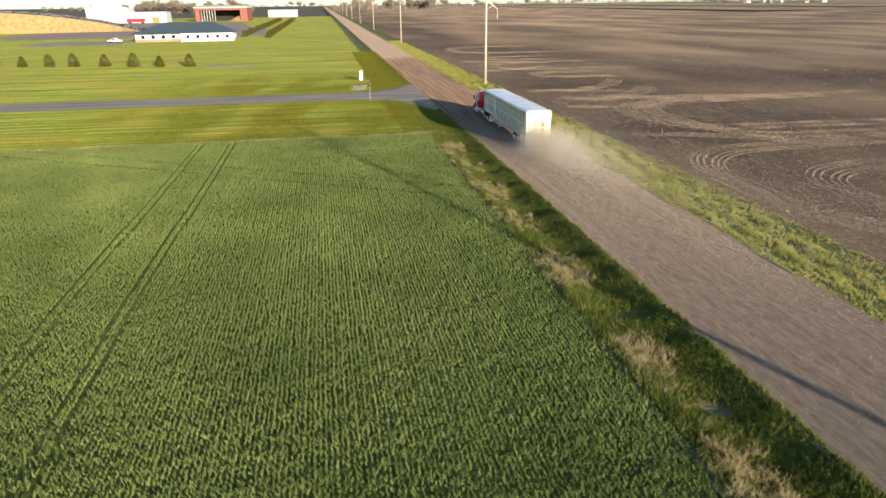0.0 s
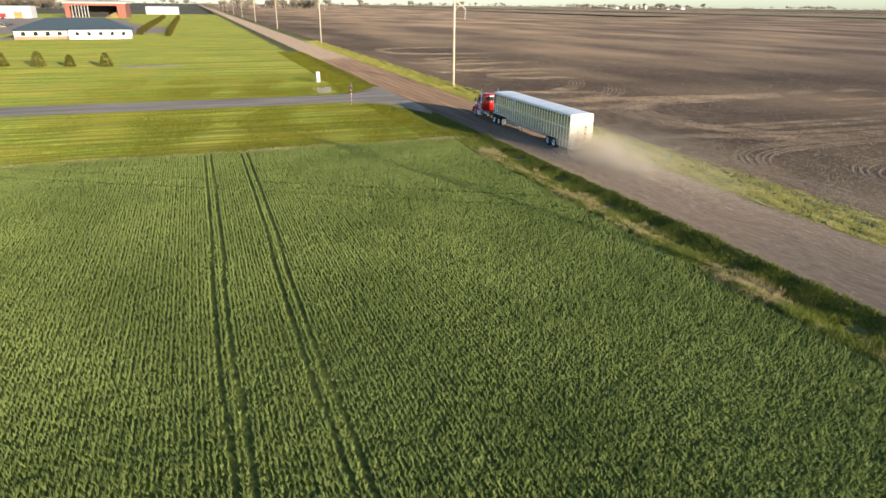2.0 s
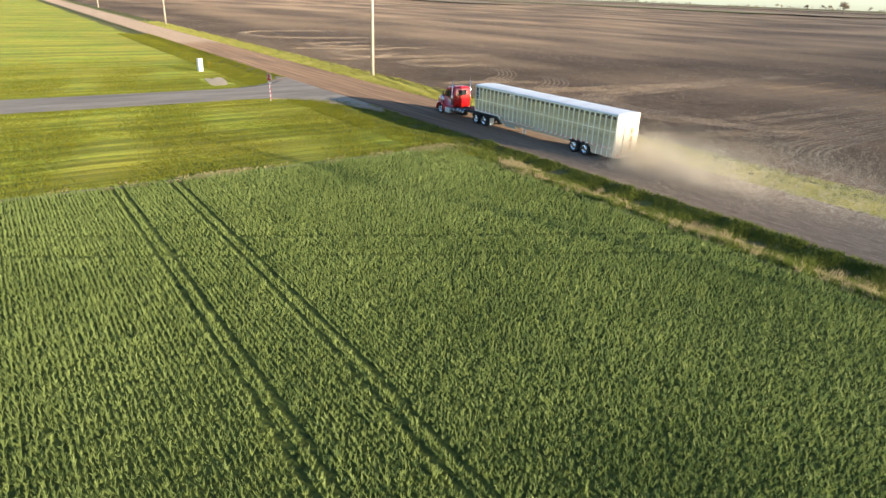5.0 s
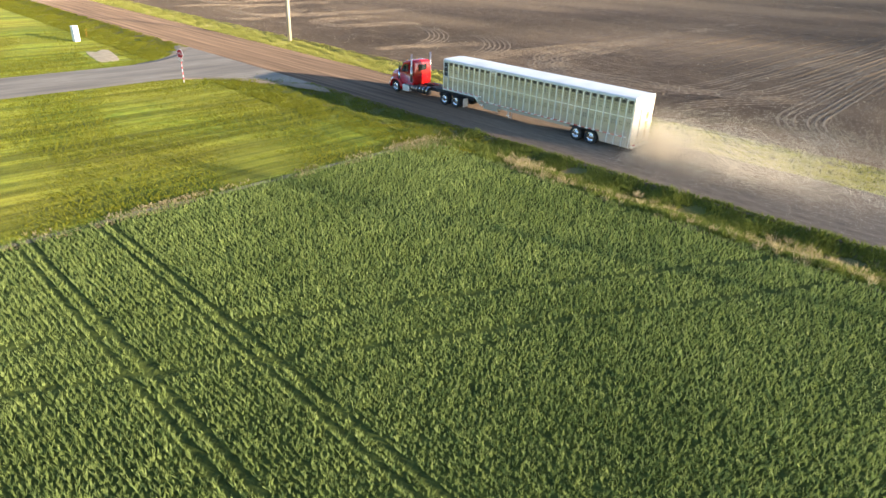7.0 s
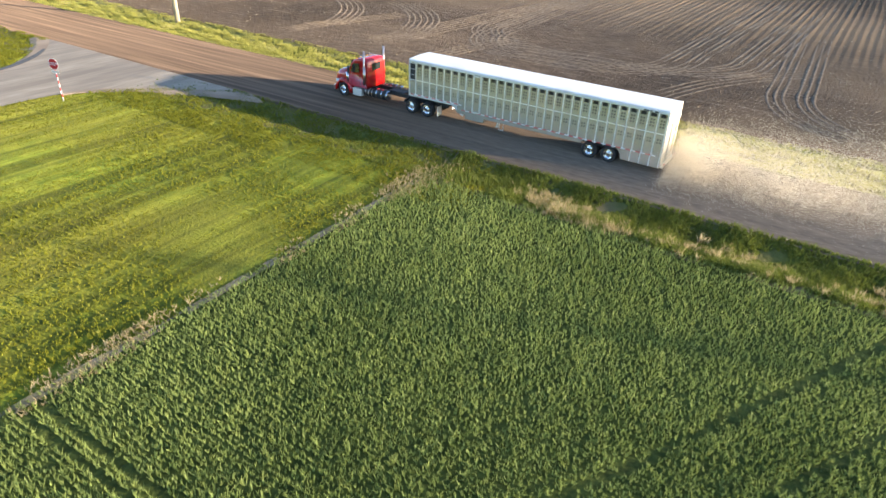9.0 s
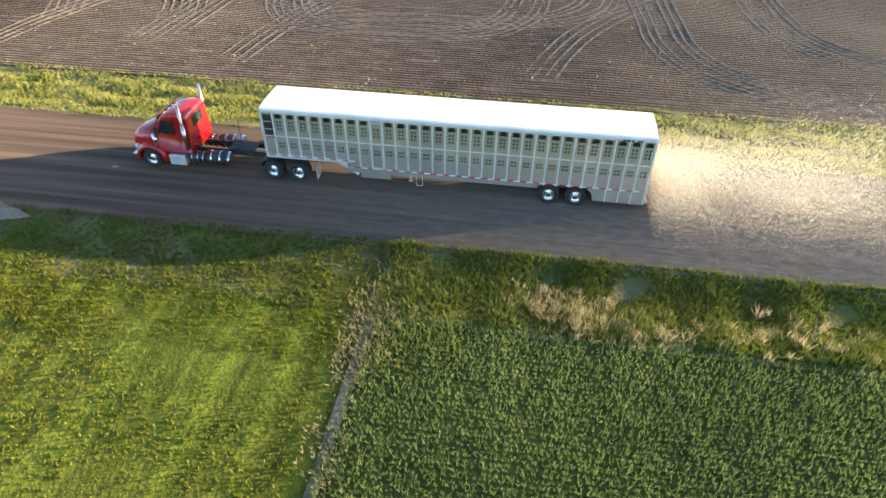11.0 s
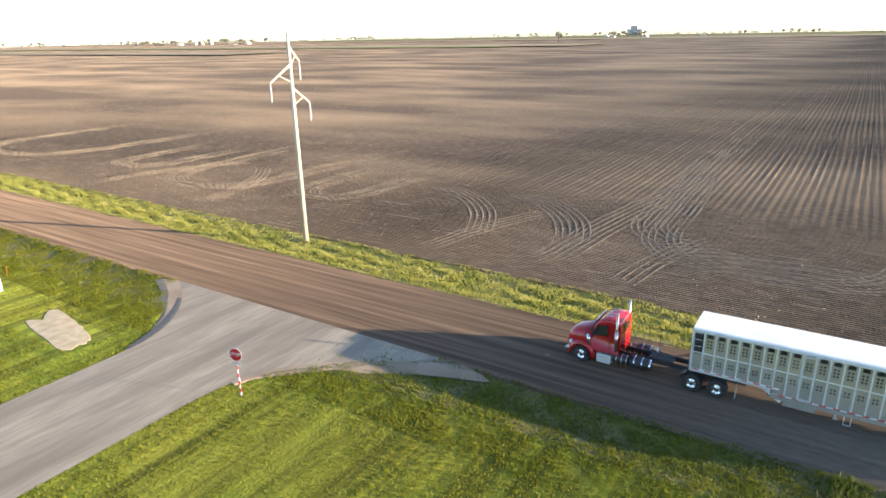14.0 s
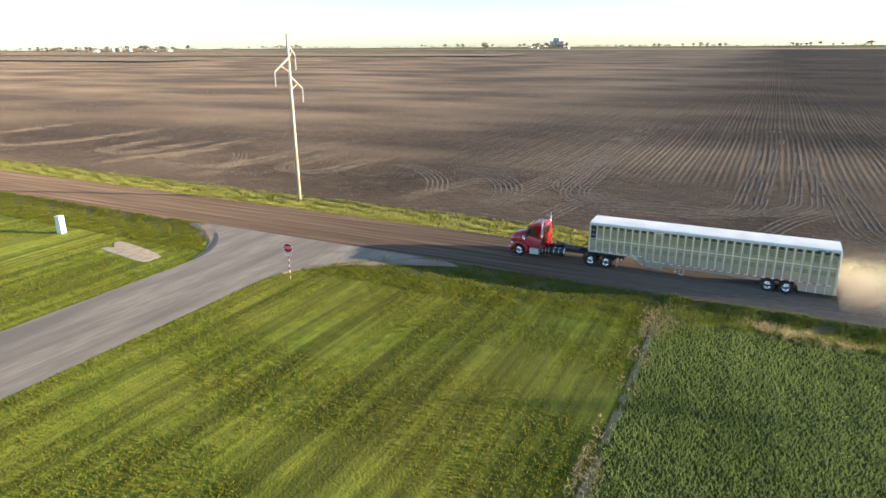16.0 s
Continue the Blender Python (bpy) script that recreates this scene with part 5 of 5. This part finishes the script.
def shed():
    """Tall open-fronted storage shed, red-brown, with feed heaped inside."""
    s = thing("open_shed", "tall red-brown open-fronted storage shed with a pale roof", "shed", pose(-112, 590, 0, 0, 0, -4))
    w, d, h = 23.5, 26, 11.5
    part("side_wall", B(-w, -w + 0.4, 0, d, -0.5, h), M_RUST, s)
    part("side_wall", B(w - 0.4, w, 0, d, -0.5, h), M_RUST, s)
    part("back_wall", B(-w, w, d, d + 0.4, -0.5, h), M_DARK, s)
    part("front_beam", B(-w - 0.3, w + 0.3, -0.6, -0.1, h - 1.9, h), M_RUST, s)
    part("front_post", B(-w, -w + 4.0, -0.4, 0.0, -0.5, h), M_RUST, s)
    part("front_post", B(w - 6.5, w, -0.4, 0.0, -0.5, h), M_RUST, s)
    part("roof", prism([(-1.2, h), (d + 1, h - 0.2), (d + 1, h + 0.5), (d * 0.5, h + 2.2), (-1.2, h + 0.9)], -w - 1, w + 1), M_CONC, s, "pale sheet roof")
    for i in range(6):
        x = -w + 5.5 + i * 2.4
        part("post", B(x - 0.2, x + 0.2, 0.4, 0.8, -0.5, h - 0.5), M_POST, s)
    hp = thing("feed_heap", "straw-coloured heap spilling from the shed", "feed heap", pose(-97, 594, 0))
    bm = bmesh.new()
    bmesh.ops.create_cone(bm, cap_ends=True, segments=20, radius1=8, radius2=1.0, depth=4.5, matrix=Matrix.Translation((0, 0, 2.0)) @ Matrix.Diagonal((1.3, 0.8, 1, 1)))
    part("heap", bm, M_STRAW, hp)
    return s


def mill():
    m = thing("feed_mill", "white feed mill with tall legs and flat-roofed store", "feed mill", pose(-192, 575, 0))
    part("store", B(2, 36, -8, 14, -0.5, 9), M_WALLW, m)
    part("tower", B(-30, 4, -6, 16, -0.5, 13), M_WALLW, m)
    part("door", B(24, 30, -8.1, -7.9, -0.5, 5), M_STRAW, m)
    for x in (-22, -14, -6):
        part("bin", T((x, 2, 12), (x, 2, 20), 4.4, 4.4, 24), M_WALLW, m, "white storage bin", True)
        part("bin_cone", T((x, 2, 20), (x, 2, 23), 4.4, 0.5, 24), M_WALLW, m, "", True)
    for x in (-18, -10):
        part("leg", B(x - 0.8, x + 0.8, 5, 6.6, 10, 46), M_WALLW, m)
    for a, b in (((-18, 5, 44), (-27, 2, 23)), ((-10, 5, 44), (-2, 2, 23)), ((-14, 5, 40), (6, 2, 12))):
        part("spout", T(a, b, 0.4, 0.4, 8), M_WALLW, m)
    v = thing("red_wagon", "small red farm wagon parked by the mill", "wagon", pose(-176, 545, 0))
    part("box", B(-7, 7, -2, 2, 1.2, 4.0, 0.1), M_SIGN, v)
    for x in (-5, 5):
        part("wheel", T((x, -2.1, 0.8), (x, 2.1, 0.8), 0.8, seg=14), M_TYRE, v)
    return m


def silage():
    """Long covered silage pile with a straw-coloured cut face and tyres over the sheet."""
    s = thing("silage_pile", "long low silage pile, cut tan face, dark tyre-weighted cover", "silage pile", pose(-205, 360, 0, 0, 0, 6))
    bm = bmesh.new()
    sec = []
    for i in range(25):
        u = i / 24
        x = -75 + 150 * u
        hh = 11.5 * (math.sin(math.pi * min(1, 0.12 + u * 0.88)) ** 0.8)
        sec.append((x, max(hh, 0.3)))
    fr = [[bm.verts.new((x, y, z)) for y, z in ((-4, -0.5), (0, h), (24, h * 1.03), (48, -0.5))] for x, h in sec]
    for a, b in zip(fr, fr[1:]):
        bm.faces.new((a[0], b[0], b[1], a[1]))
        bm.faces.new((a[1], b[1], b[2], a[2]))
        bm.faces.new((a[2], b[2], b[3], a[3]))
    part("silage_body", bm, M_STRAW, s, "tan cut silage face")
    bm = bmesh.new()
    fr = [[bm.verts.new((x, y, z)) for y, z in ((-0.3, h + 0.12), (24, h * 1.03 + 0.15), (49, -0.2))] for x, h in sec[11:]]
    for a, b in zip(fr, fr[1:]):
        bm.faces.new((a[0], b[0], b[1], a[1]))
        bm.faces.new((a[1], b[1], b[2], a[2]))
    part("cover", bm, M_BLACK, s, "black plastic cover")
    r = random.Random(2)
    tb = bmesh.new()
    for i in range(260):
        k = r.uniform(11, 23.9)
        i0 = int(k)
        x = sec[i0][0] + (k - i0) * (sec[min(i0 + 1, 24)][0] - sec[i0][0])
        h = sec[i0][1] + (k - i0) * (sec[min(i0 + 1, 24)][1] - sec[i0][1])
        y = r.uniform(0, 24)
        bmesh.ops.create_cone(tb, cap_ends=True, segments=7, radius1=0.6, radius2=0.5, depth=0.3, matrix=Matrix.Translation((x, y, h * (1 + 0.03 * y / 24) + 0.3)))
    o = part("tyre_weights", tb, surf("old_tyre", (0.1, 0.1, 0.1), (0.2, 0.2, 0.2), rough=0.9), s, "grey worn tyres holding the cover")
    o["kind"] = "stuff"
    part("lip", prism([(-1.0, 0), (0.4, 0), (0.4, 0.3), (-1.0, 0.3)], -75, 75), M_CONC, s)
    return s


office()
shed()
mill()
silage()
patch("yard", -130, 420, 62, 130, 0.1, M_GREY, "brown gravel yard between the farm buildings", "yard", 0.06)
patch("parking_area", -118, 232, 19, 13, 0, M_PAVE, "asphalt parking area beside the white building", "parking area", 0.09)
w = thing("far_shed", "long low white farm shed beyond the lawn", "shed", pose(-66, 770, 0))
part("wall", B(-17, 17, 0, 14, -0.5, 4.5), M_WALLW, w)
part("roof", prism([(-0.5, 4.4), (14.5, 4.4), (7, 8.0)], -17.4, 17.4), M_WALLW, w)


def pickup():
    p = thing("pickup_truck", "white pickup parked beside the white building", "pickup truck", pose(-106, 232, 0.1, 0, 0, 75))
    part("body", prism([(-2.7, 0.5), (2.7, 0.5), (2.75, 1.0), (1.5, 1.15), (0.7, 1.8), (-0.7, 1.82), (-0.85, 1.15), (-2.7, 1.15)], -0.95, 0.95, 0.06), M_WHITE, p)
    part("side_glass", prism([(-0.6, 1.2), (1.2, 1.2), (0.65, 1.7), (-0.6, 1.72)], -0.97, 0.97), M_GLASS, p)
    for y in (-1.75, 1.75):
        for s in (-1, 1):
            part("wheel", T((s * 0.7, y, 0.4), (s * 0.98, y, 0.4), 0.4, seg=16), M_TYRE, p)
    return p


pickup()


def farmstead():
    """Bins and sheds of the farm on the horizon."""
    for x, y, r, h in ((1720, 2330, 8, 14), (1750, 2310, 8, 14), (1700, 2345, 7, 12)):
        b = thing("grain_bin", "pale round grain bin on a far farm", "grain bin", pose(x, y, -0.5), "far grain bins")
        part("drum", T((0, 0, -1), (0, 0, h), r, r, 20), M_CONC, b, "", True)
        part("roof", T((0, 0, h), (0, 0, h + 4), r, 0.5, 20), M_CONC, b, "", True)
    for x, y, a in ((1660, 2390, 30), (1800, 2240, 20), (1850, 2200, 60), (2500, 870, 10), (2560, 760, 0), (3000, 640, 15), (2950, 1050, 10)):
        b = thing("barn", "pale barn on a far farm", "barn", pose(x, y, -0.5, 0, 0, a), "far barns")
        part("wall", B(-14, 14, -8, 8, -1, 6), M_WALLW, b)
        part("roof", prism([(-8.5, 5.9), (8.5, 5.9), (0, 10)], -14.5, 14.5), M_CONC, b)
    e = thing("grain_elevator", "tall pale grain elevator on the horizon", "grain elevator", pose(3700, 1150, 0))
    for k in range(5):
        part("silo", T((0, -36 + 18 * k, -2), (0, -36 + 18 * k, 34), 9, 9, 18), M_CONC, e, "", True)
    part("headhouse", B(-7, 7, -14, 22, 34, 52), M_CONC, e)


farmstead()
